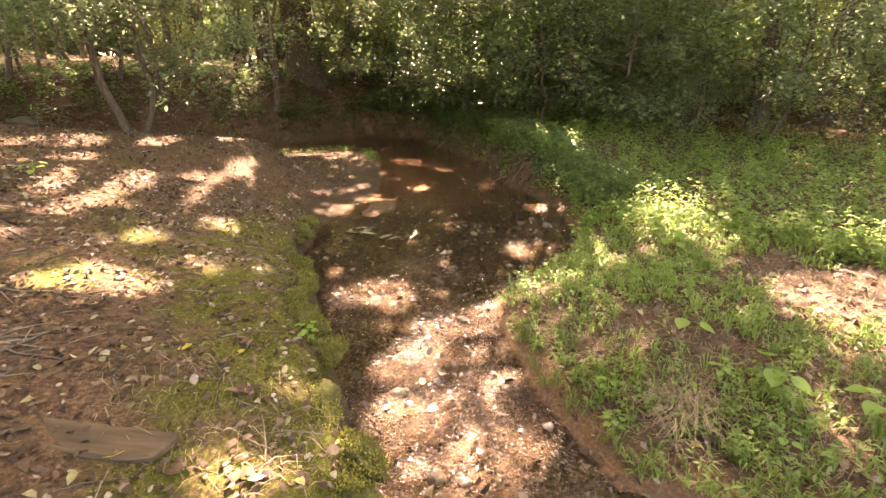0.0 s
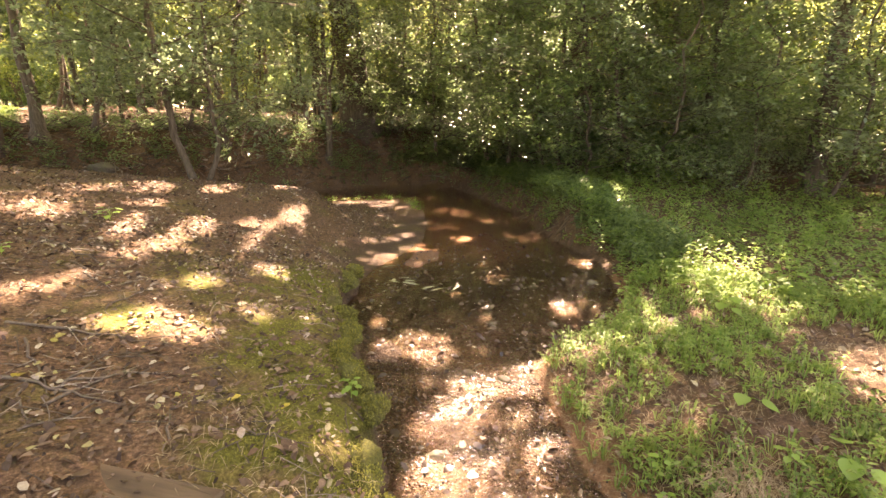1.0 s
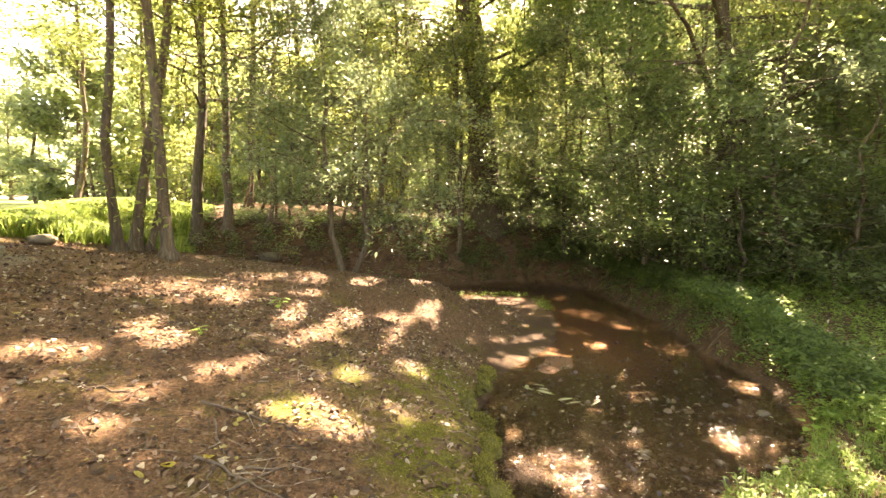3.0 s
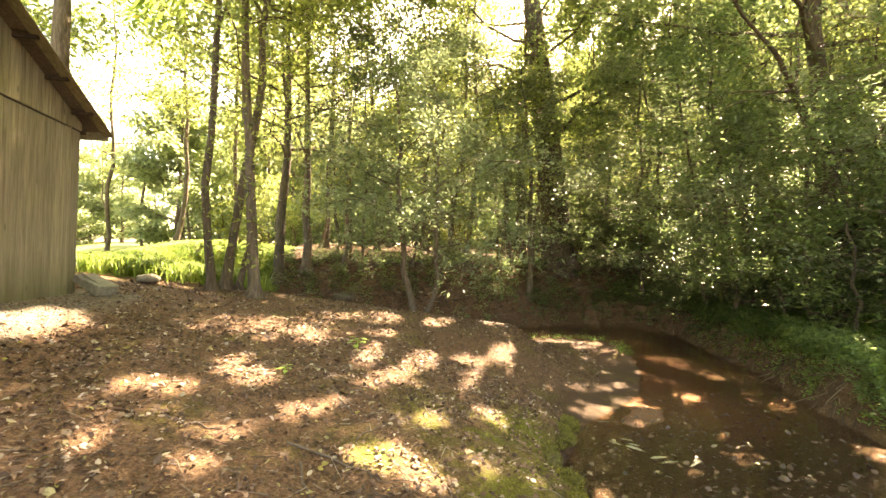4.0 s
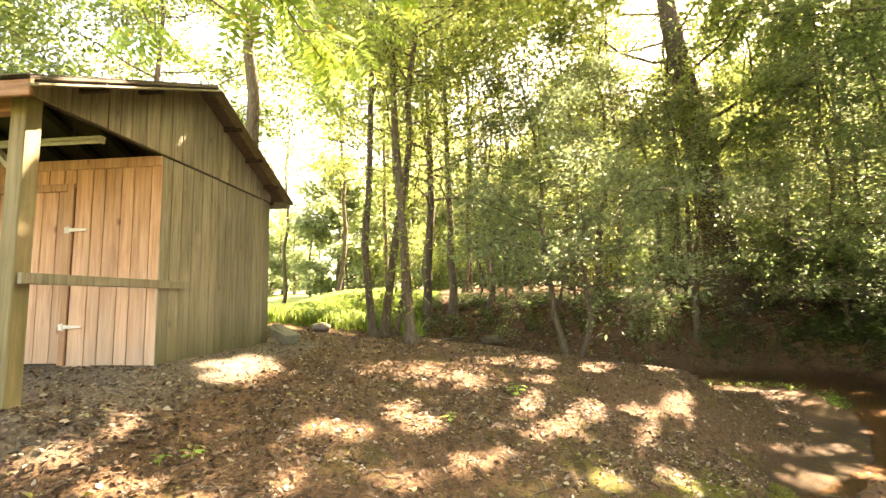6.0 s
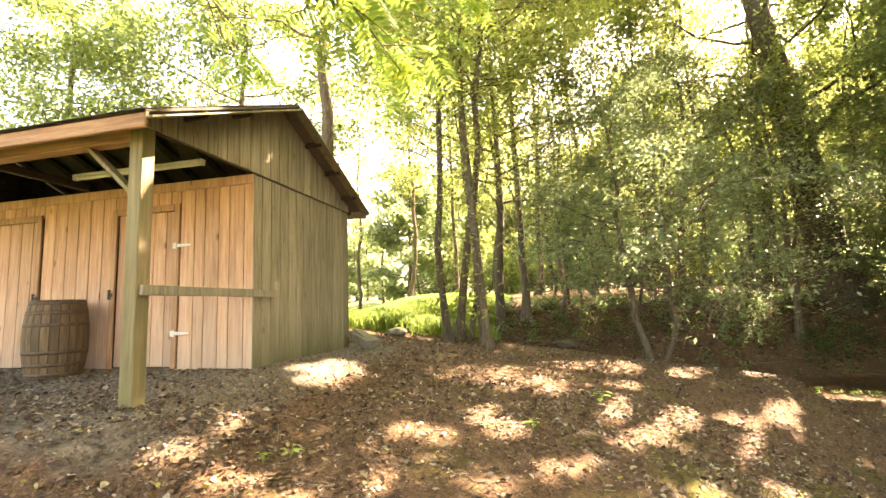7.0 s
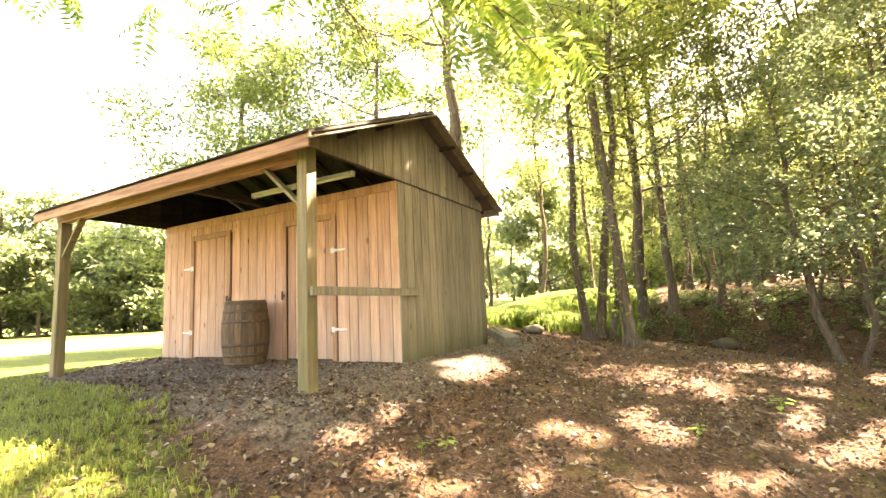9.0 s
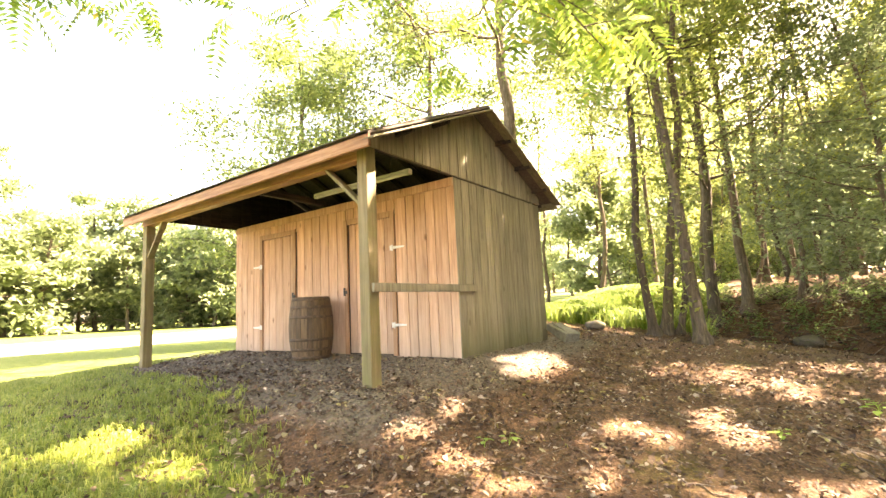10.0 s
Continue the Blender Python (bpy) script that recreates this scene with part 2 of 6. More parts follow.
POST_WOOD = grained("green_treated_post", (0.125, 0.097, 0.045), (0.23, 0.178, 0.09), (0.325, 0.255, 0.145), (1, 1, 0.05), 24, 0.75, 0.5, 0.15, (0.17, 0.16, 0.06), 0.58)
# near-black brown for rafters, far gable and the backing behind boards
DARK_WOOD = grained("dark_rafter", (0.02, 0.014, 0.01), (0.05, 0.035, 0.025), (0.085, 0.062, 0.045), (0.1, 1, 1), 20, 0.85, 0.4, 0.2)
SHINGLE = grained("weathered_roof", (0.06, 0.05, 0.042), (0.11, 0.092, 0.075), (0.17, 0.145, 0.12), (1, 1, 1), 40, 0.9, 0.6, 0.35)
OAK = grained("old_barrel_oak", (0.055, 0.035, 0.02), (0.135, 0.082, 0.043), (0.22, 0.14, 0.077), (1, 1, 0.08), 24, 0.75, 0.6, 0.4, (0.15, 0.092, 0.048), 0.62)
RUST = grained("rusted_hoop", (0.05, 0.032, 0.02), (0.10, 0.062, 0.036), (0.17, 0.105, 0.06), (1, 1, 1), 18, 0.7, 0.4, 0.2)
CONCRETE = grained("weathered_concrete", (0.12, 0.115, 0.085), (0.2, 0.19, 0.145), (0.28, 0.265, 0.21), (1, 1, 1), 22, 0.9, 0.5, 0.1)
STONE = grained("creek_stone", (0.08, 0.06, 0.045), (0.12, 0.09, 0.065), (0.17, 0.135, 0.1), (1, 1, 1), 9, 0.8, 0.7, 0.4, (0.12, 0.12, 0.05), 0.6)
DRIFT = grained("weathered_plank", (0.055, 0.033, 0.016), (0.11, 0.07, 0.037), (0.18, 0.122, 0.068), (0.1, 1, 1), 16, 0.85, 0.7, 0.15)
WHITE_METAL = grained("worn_white_enamel", (0.62, 0.6, 0.56), (0.72, 0.7, 0.66), (0.8, 0.79, 0.76), (1, 1, 1), 12, 0.45, 0.1, 0.06)
DARK_METAL = grained("dark_iron", (0.03, 0.028, 0.026), (0.06, 0.055, 0.05), (0.1, 0.09, 0.08), (1, 1, 1), 20, 0.5, 0.3, 0.1)
LEAF_TALL = leafy("tall_tree_leaves", [(0.064, 0.094, 0.027), (0.116, 0.163, 0.043), (0.174, 0.213, 0.056)], 0.55, 0.42)
LEAF_FOREST = leafy("forest_leaves", [(0.076, 0.102, 0.027), (0.145, 0.174, 0.043), (0.221, 0.24, 0.063)], 0.72, 0.42, None, 2.3)
LEAF_SHINY = leafy("shiny_understory_leaves", [(0.085, 0.12, 0.058), (0.135, 0.18, 0.085), (0.19, 0.24, 0.115)], 0.36, 0.42)
LEAF_WALNUT = leafy("walnut_leaves", [(0.077, 0.132, 0.02), (0.127, 0.193, 0.029), (0.176, 0.231, 0.039)], 0.66, 0.5, (0.42, 0.30, 0.03), 2.4)
LEAF_DARK = leafy("shade_leaves", [(0.065, 0.111, 0.035), (0.111, 0.169, 0.053), (0.156, 0.221, 0.07)], 0.55, 0.36)
# haze is put into the colour here: paler, greyer greens and a stronger glow
LEAF_FAR_HAZED = leafy("hazed_far_leaves", [(0.085, 0.115, 0.055), (0.13, 0.165, 0.075), (0.18, 0.21, 0.1)], 0.62, 0.5, None, 2.4)
GRASS = leafy("creekside_grass", [(0.08, 0.15, 0.024), (0.13, 0.21, 0.038), (0.21, 0.28, 0.068)], 0.45, 0.5)
LAWN_GRASS = leafy("lawn_grass", [(0.12, 0.165, 0.024), (0.19, 0.235, 0.036), (0.31, 0.31, 0.08)], 0.45, 0.55)
MEADOW = leafy("meadow_grass", [(0.085, 0.155, 0.02), (0.14, 0.215, 0.03), (0.24, 0.29, 0.065)], 0.45, 0.55)
HERB = leafy("herb_leaves", [(0.12, 0.22, 0.035), (0.18, 0.30, 0.05), (0.26, 0.36, 0.07)], 0.45, 0.45)
DRY = islands("fallen_leaves", [(0.0, (0.05, 0.028, 0.016)), (0.3, (0.105, 0.059, 0.033)), (0.6, (0.175, 0.105, 0.061)), (0.82, (0.26, 0.18, 0.12)), (0.92, (0.5, 0.42, 0.34)), (1.0, (0.3, 0.27, 0.06))], 0.7, 0.12)
PALE_LEAF = islands("pale_floating_leaf", [(0.0, (0.3, 0.31, 0.17)), (1.0, (0.4, 0.4, 0.25))], 0.5, 0.2)
YELLOW = islands("yellowed_leaf", [(0.0, (0.55, 0.42, 0.06)), (1.0, (0.42, 0.40, 0.08))], 0.55, 0.25)
PEBBLE = islands("grey_gravel", [(0.0, (0.06, 0.047, 0.036)), (0.5, (0.145, 0.12, 0.092)), (1.0, (0.34, 0.305, 0.25))], 0.85, 0.0, 0.3)
BEDSTONE = islands("creek_gravel", [(0.0, (0.035, 0.021, 0.013)), (0.5, (0.105, 0.058, 0.034)), (0.85, (0.17, 0.1, 0.06)), (1.0, (0.21, 0.145, 0.1))], 0.65, 0.0, 0.3)
SODDEN = islands("sodden_leaves", [(0.0, (0.025, 0.015, 0.009)), (0.6, (0.085, 0.05, 0.03)), (0.9, (0.16, 0.105, 0.06)), (1.0, (0.4, 0.34, 0.22))], 0.35)
TWIG = islands("twigs", [(0.0, (0.06, 0.042, 0.028)), (0.6, (0.16, 0.12, 0.085)), (1.0, (0.33, 0.27, 0.21))], 0.85)
ROOT = islands("dead_roots", [(0.0, (0.07, 0.045, 0.026)), (0.6, (0.16, 0.11, 0.065)), (1.0, (0.3, 0.22, 0.14))], 0.85)
STRAW = islands("dry_grass", [(0.0, (0.25, 0.18, 0.1)), (1.0, (0.5, 0.4, 0.26))], 0.8, 0.2)

# ---- plan: creek, banks and ground ----
LEFT = [(14.0, -6.0), (7.0, -3.0), (3.0, -0.9), (1.6, -0.1), (0.5, 0.28), (0.1, 0.3), (-0.14, 0.39), (-0.27, 0.47), (-0.45, 0.53), (-0.6, 0.49), (-0.83, 0.52), (-0.95, 0.56), (-1.02, 0.69), (-1.19, 0.81), (-1.37, 0.8), (-1.61, 0.83), (-1.99, 0.89), (-2.3, 0.97), (-2.45, 1.1), (-2.69, 1.29), (-3.09, 1.42), (-3.54, 1.46), (-3.9, 1.5), (-4.15, 1.72), (-4.51, 2.06), (-4.97, 2.34), (-5.4, 2.8), (-5.9, 3.6), (-6.7, 4.6), (-8.3, 5.7), (-11.2, 7.2), (-12.3, 6.6), (-12.6, 5.0), (-12.4, 3.0), (-12.4, 1.0), (-12.6, -1.5), (-13.3, -3.0)]
RIGHT = [(14.0, -2.0), (8.0, 1.2), (3.6, 3.0), (1.4, 2.2), (0.34, 1.68), (-0.46, 1.96), (-1.07, 2.3), (-1.7, 2.65), (-1.95, 3.3), (-1.9, 4.15), (-2.45, 5.2), (-3.6, 6.15), (-5.4, 6.9), (-7.8, 8.2), (-9.9, 8.9), (-12.5, 10.0), (-14.5, 9.6), (-15.2, 8.0), (-15.0, 6.0), (-14.6, 4.0), (-14.4, 2.0), (-14.4, -1.5), (-14.3, -3.0)]
SHED = (-6.67, -4.03, -9.69, -4.56)  # back, front, far end, near end


def smooth(v, lo, hi):
    s = np.clip((v - lo) / (hi - lo), 0, 1)
    return s * s * (3 - 2 * s)


def wave(x, y, size, seed=0):
    """Cheap smooth unevenness between -1 and 1."""
    out = 0
    for k in range(4):
        a = seed * 1.7 + k * 2.4
        out = out + np.sin((x * math.cos(a) + y * math.sin(a)) * (1 + 0.37 * k) * 6.28 / size + seed + k * 1.3)
    return out / 4


def away(x, y, line):
    """Distance from an open line of points."""
    best = np.full(np.shape(x), 1e9)
    for (ax, ay), (bx, by) in zip(line, line[1:]):
        dx, dy = bx - ax, by - ay
        s = np.clip(((x - ax) * dx + (y - ay) * dy) / (dx * dx + dy * dy), 0, 1)
        best = np.minimum(best, np.hypot(x - ax - s * dx, y - ay - s * dy))
    return best


def inside(x, y, ring):
    odd = np.zeros(np.shape(x), bool)
    for (ax, ay), (bx, by) in zip(ring, ring[1:] + ring[:1]):
        if ay != by:
            odd ^= ((ay > y) != (by > y)) & (x < (bx - ax) * (y - ay) / (by - ay) + ax)
    return odd


CREEK = LEFT + RIGHT[::-1]
LEFT_LAND = LEFT + [(-40, -3.5), (-300, -10), (-300, -300), (300, -300), (300, -10)]


def water_level(x, y):
    return -1.79 - 0.07 * smooth(x, -3.2, -0.2)


def beside_shed(x, y, grow=0.0):
    """Distance from the footprint of the shed and its porch."""
    dx = np.maximum(np.maximum(SHED[0] - x, x - (-2.45)), 0)
    dy = np.maximum(np.maximum(SHED[2] - 0.1 - y, y - SHED[3]), 0)
    return np.hypot(dx, dy)


def ground_z(x, y):
    x, y = np.asarray(x, float), np.asarray(y, float)
    edge = away(x, y, LEFT)
    dl = np.clip(edge + 0.035 * wave(x, y, 0.4, 3) * smooth(x, -5.2, -4.4), 0, None)
    dr = away(x, y, RIGHT)
    wet = inside(x, y, CREEK)
    left = inside(x, y, LEFT_LAND)
    w = water_level(x, y)
    # the bank with the shed
    cx, cy = np.clip(x, -14, 2), np.clip(y, -6, 4)
    base = -1.2712 - 0.1143 * cx - 0.1684 * cy - 0.0036 * cx * cx - 0.004 * cx * cy - 0.0025 * cy * cy
    base = base - 0.16 * smooth(x, -1.0, 1.5) * smooth(y, -4, 0)
    base = base * (1 - smooth(-y, 6, 16)) + (-0.35) * smooth(-y, 6, 16)
    base = base + 0.07 * np.clip(-x - 12, 0, 60) * (0.5 + 0.5 * smooth(y, -4.5, -1.5)) * (1 - smooth(y, 2, 8)) * smooth(y - 0.6 * x, 0, 6)
    base = base + 0.3 * smooth(-x, 10.2, 15.0) * (1 - smooth(y, -4.4, -2.2)) * smooth(y - 0.6 * x, 0, 6)
    pad = 0.0 - 0.12 * smooth(x, -4.0, -2.4)
    base = base + (pad - base) * (1 - smooth(beside_shed(x, y) + 0.12 * wave(x, y, 1.4, 5), 0.15, 1.35))
    base = base + 0.02 * wave(x, y, 1.1, 1) + 0.012 * wave(x, y, 0.37, 2)
    gentle = smooth(-x, 4.7, 6.6)
    base = base - 0.42 * np.exp(-edge / 1.3) * smooth(-x, 0.8, 4.0) * (1 - gentle) - 0.09 * np.exp(-edge / 0.16) * (1 - gentle)
    reach = 0.13 + 2.87 * gentle + 2.6 * gentle * smooth(y, 3.0, 4.6)
    lipped = np.clip(smooth(dl, 0.0, 1.0 * reach), 1e-6, 1) ** (0.55 + 0.7 * gentle)
    hump = 0.045 * (1 + wave(x, y, 0.75, 8)) * np.exp(-((dl - 0.34) / 0.2) ** 2) * smooth(x, -5.0, -4.0)
    land_l = w + (base - w) * lipped + hump
    # the grassy bank
    steep = smooth(-x, 3.0, 5.5)
    far = smooth(-x, 12.5, 14.5)
    rise = (1 - steep) * (0.22 * (1 - np.exp(-dr / 0.5)) + 0.085 * np.clip(dr, 0, 14)) + steep * (0.72 * smooth(dr + 0.1 * wave(x, y, 0.8, 4), 0, 0.5) + 0.06 * np.clip(dr, 0, 14))
    rise = rise + far * (1.25 * smooth(dr, 0.15, 1.9) + 0.35 * smooth(dr, 1.5, 6))
    land_r = w + rise + 0.03 * wave(x, y, 1.3, 6) * smooth(dr, 0, 0.6) + 0.015 * wave(x, y, 0.4, 7) * smooth(dr, 0, 0.4)
    pool = smooth(-x, 2.8, 5.0)
    bar = np.exp(-((away(x, y, [(-2.0, 1.55), (-3.3, 2.1), (-4.6, 3.1), (-5.6, 4.2)]) / (0.42 + 0.12 * wave(x, y, 1.5, 13))) ** 2))
    bed = w - 0.015 + bar * (0.055 + 0.03 * pool) * (0.8 + 0.25 * wave(x, y, 0.9, 15)) - (0.07 + 0.2 * pool) * smooth(np.minimum(dl / (1 + 1.8 * pool), dr), 0, 0.8) + 0.028 * wave(x, y, 0.8, 9) * smooth(x, -4, -2.5)
    return np.where(wet, bed, np.where(left, land_l, land_r))


def zones(x, y):
    """How much moss, lawn, gravel; sand, mud, pale far strip there is at a place."""
    dl, dr = away(x, y, LEFT), away(x, y, RIGHT)
    wet, left = inside(x, y, CREEK), inside(x, y, LEFT_LAND)
    near_shed = beside_shed(x, y)
    moss = left * (1 - smooth(dl, 0.6, 1.5)) * smooth(dl, 0.03, 0.11) * smooth(x, -5.5, -4.2) * (0.66 + 0.34 * wave(x, y, 0.9, 12))
    moss = np.maximum(moss, left * 0.62 * np.exp(-(((x + 3.9) / 1.2) ** 2 + ((y - 0.05) / 0.5) ** 2)))
    moss = np.maximum(moss, left * 0.75 * np.exp(-(((x + 2.9) / 0.45) ** 2 + ((y + 0.55) / 0.3) ** 2)))
    moss = np.maximum(moss, left * 0.45 * (0.5 + 0.5 * wave(x, y, 1.9, 11)) * smooth(-x, -2, 0) * (near_shed > 1.3))
    line = np.interp(y, [-30, -14, -8.3, -5.9, -4.8, -3.7, -2], [-40, -4.0, -2.5, -1.75, -1.35, -0.95, 0.6])
    lawn = left * np.maximum(smooth(x - line, -0.35, 0.5), smooth(-y, 10.6, 12.0)) * (near_shed > 0.35)
    hill = left * smooth(-x, 9.3, 10.4) * smooth(-y, 2.3, 3.4)
    lawn = np.maximum(lawn, hill)
    lawn = np.maximum(lawn, 0.9 * smooth(np.hypot(x, y), 28, 40) * left)
    gravel = (1 - smooth(near_shed, 0.35, 1.25)) * left
    sand = np.where(wet, 0.16 + 0.22 * smooth(-x, 3.5, 5.5) + 0.22 * smooth(x, -2.2, -0.3) * (0.6 + 0.7 * wave(x, y, 1.3, 14)) + 0.5 * np.exp(-(((x + 6.2) / 1.3) ** 2 + ((y - 5.0) / 0.9) ** 2)), 0)
    sand = np.maximum(sand, (~wet) * (~left) * (1 - smooth(dr, 0.05, 0.5)) * 0.8 * (x > -3))
    sand = sand + wet * 0.4 * (1 - smooth(dl, 0.3, 1.7)) * smooth(-x, 4.6, 5.8)
    sand = np.maximum(sand, left * (x < -4.2) * (1 - smooth(dl, 0.0, 2.0)) * 0.3)
    mud = np.where(wet, 0.75 - 0.2 * smooth(-x, 3.5, 5.5), np.where(left, np.maximum(0.1, 0.9 * (1 - smooth(dl, 0.1, 0.32 + 1.5 * smooth(-x, 4.6, 5.6))) * (0.35 + 0.65 * smooth(x, -9.5, -8.0))), 0.45 - 0.15 * smooth(-x, 12, 15)))
    # pale band across the far field
    pale_strip = left * smooth(-y, 21, 23) * (1 - smooth(-y, 33, 36)) * (x > -40)
    return moss, lawn, gravel, sand, mud, pale_strip


def raw_mesh(name, verts, faces, material, smooth_shade=False, colours=()):
    me = bpy.data.meshes.new(name)
    verts, faces = np.asarray(verts, np.float32), np.asarray(faces, np.int32)
    n, k = faces.shape
    me.vertices.add(len(verts))
    me.vertices.foreach_set("co", verts.ravel())
    me.loops.add(n * k)
    me.loops.foreach_set("vertex_index", faces.ravel())
    me.polygons.add(n)
    me.polygons.foreach_set("loop_start", np.arange(0, n * k, k, dtype=np.int32))
    me.polygons.foreach_set("loop_total", np.full(n, k, np.int32))
    me.update(calc_edges=True)
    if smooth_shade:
        me.polygons.foreach_set("use_smooth", np.ones(n, bool))
    for layer, rgb in colours:
        at = me.color_attributes.new(layer, "FLOAT_COLOR", "POINT")
        at.data.foreach_set("color", np.column_stack([*rgb, np.ones(len(verts))]).astype(np.float32).ravel())
    me.materials.append(material)
    return me


def spread(lo, hi, step, far):
    """Coordinates: even steps between lo and hi, then ever longer ones out to far."""
    mid = list(np.arange(lo, hi, step))
    out, d = [], step
    v = hi
    while v < far:
        out.append(v)
        d *= 1.22
        v += d
    out.append(far)
    down, d, v = [], step, lo
    while v > -far:
        d *= 1.22
        v -= d
        down.append(v)
    return np.array(down[::-1] + mid + out)


def finer(line, lo, hi, step):
    """Replaces the coordinates between lo and hi by finer ones."""
    return np.concatenate([line[line < lo - step], np.arange(lo, hi, step), line[line > hi]])


gx, gy = np.meshgrid(finer(spread(-13.5, 2.6, 0.075, 900), -6.0, 1.4, 0.038), finer(spread(-6.5, 9.5, 0.075, 900), -0.2, 3.0, 0.038), indexing="ij")
ni, nj = gx.shape
fx, fy = gx.ravel(), gy.ravel()
ids = np.arange(ni * nj).reshape(ni, nj)
quads = np.stack([ids[:-1, :-1], ids[1:, :-1], ids[1:, 1:], ids[:-1, 1:]], -1).reshape(-1, 4)
za = zones(fx, fy)
ground = new("ground", raw_mesh("ground", np.column_stack([fx, fy, ground_z(fx, fy)]), quads, EARTH, True, (("zone_a", za[:3]), ("zone_b", za[3:]))))
tagged(ground, "leaf-strewn brown earth with moss, gravel and lawn", "ground", kind="structure")

wx, wy = np.meshgrid(np.arange(-16.2, 13.4, 0.1), np.arange(-6.0, 11.0, 0.1), indexing="ij")
ni, nj = wx.shape
ids = np.arange(ni * nj).reshape(ni, nj)
quads = np.stack([ids[:-1, :-1], ids[1:, :-1], ids[1:, 1:], ids[:-1, 1:]], -1).reshape(-1, 4)
fx, fy = wx.ravel(), wy.ravel()
keep = inside(fx, fy, CREEK) | (np.minimum(away(fx, fy, LEFT), away(fx, fy, RIGHT)) < 0.25)
quads = quads[keep[quads].all(1)]
used, flat = np.unique(quads, return_inverse=True)
fx, fy = fx[used], fy[used]
rough_water = smooth(fx, -4.2, -2.4)
water = new("water", raw_mesh("water", np.column_stack([fx, fy, water_level(fx, fy)]), flat.reshape(-1, 4), WATER, True, (("ripple", (rough_water, rough_water, rough_water)),)))
water.visible_shadow = False
tagged(water, "shallow clear brown creek water with small ripples", "water", kind="structure")


# ---- building helpers ----
def part(name, me, material, parent, label=""):
    """Links a mesh or bmesh as one object under a thing or part."""
    if isinstance(me, bmesh.types.BMesh):
        data = bpy.data.meshes.new(name)
        me.normal_update()
        me.to_mesh(data)
        me.free()
        data.materials.append(material)
        me = data
    ob = new(name, me)
    ob.parent = parent
    if label:
        ob["label"] = label
    return ob


def box(lo, hi, bevel=0.006):
    bm = bmesh.new()
    bmesh.ops.create_cube(bm, size=1.0)
    for v in bm.verts:
        v.co = [(l + h) / 2 + c * (h - l) for c, l, h in zip(v.co, lo, hi)]
    if bevel:
        bmesh.ops.bevel(bm, geom=bm.edges[:], offset=bevel, segments=1, affect="EDGES")
    return bm


def bar(a, b, wide, thick, up=(0, 0, 1), bevel=0.006):
    """A squared timber from a to b."""
    a, b = Vector(a), Vector(b)
    z = (b - a).normalized()
    x = Vector(up).cross(z).normalized()
    y = z.cross(x)
    bm = box((-wide / 2, -thick / 2, 0), (wide / 2, thick / 2, (b - a).length), bevel)
    bmesh.ops.transform(bm, matrix=Matrix.Translation(a) @ Matrix((x, y, z)).transposed().to_4x4(), verts=bm.verts[:])
    return bm


def prism(outline, lo, hi, axis):
    """A flat outline thickened along an axis (0 or 1); the outline is given in the other two axes."""
    bm = bmesh.new()
    rings = []
    for d in (lo, hi):
        rings.append([bm.verts.new((d, u, v) if axis == 0 else (u, d, v)) for u, v in outline])
    bm.faces.new(rings[0])
    bm.faces.new(rings[1][::-1])
    n = len(outline)
    for i in range(n):
        bm.faces.new((rings[0][i], rings[1][i], rings[1][(i + 1) % n], rings[0][(i + 1) % n]))
    bmesh.ops.recalc_face_normals(bm, faces=bm.faces[:])
    bmesh.ops.bevel(bm, geom=[e for e in bm.edges], offset=0.0035, segments=1, affect="EDGES")
    return bm


def tube(points, radii, sides=8, knobs=0.0, rng=None, cap=True):
    """Rings of vertices round a line of points: a trunk, limb or twig. Returns vertices and quads."""
    points = np.asarray(points, float)
    n = len(points)
    ahead = np.gradient(points, axis=0)
    ahead /= np.linalg.norm(ahead, axis=1)[:, None] + 1e-9
    ref = np.where(np.abs(ahead[:, 2:3]) > 0.9, np.array([[1.0, 0, 0]]), np.array([[0, 0, 1.0]]))
    u = np.cross(ref, ahead)
    u /= np.linalg.norm(u, axis=1)[:, None]
    v = np.cross(ahead, u)
    ang = np.linspace(0, 2 * math.pi, sides, endpoint=False)
    r = np.asarray(radii, float)[:, None] * (1 + (knobs * rng.uniform(-1, 1, (n, sides)) if knobs else 0))
    ring = points[:, None] + r[..., None] * (np.cos(ang)[None, :, None] * u[:, None] + np.sin(ang)[None, :, None] * v[:, None])
    ids = np.arange(n * sides).reshape(n, sides)
    nxt = np.roll(ids, -1, axis=1)
    quads = np.stack([ids[:-1], nxt[:-1], nxt[1:], ids[1:]], -1).reshape(-1, 4)
    return ring.reshape(-1, 3), quads


def joined(pieces):
    verts, faces, at = [], [], 0
    for v, f in pieces:
        verts.append(v)
        faces.append(f + at)
        at += len(v)
    return np.concatenate(verts), np.concatenate(faces)


# ---- shed ----
BACK, FRONT, FAR_END, NEAR_END = SHED
RIDGE_X, RIDGE_Z, PITCH = -4.6, 3.405, 0.44
EAVE_F, EAVE_B = -2.22, -6.9
SEAM = 2.32


def roof_z(x):
    return RIDGE_Z - PITCH * abs(x - RIDGE_X)


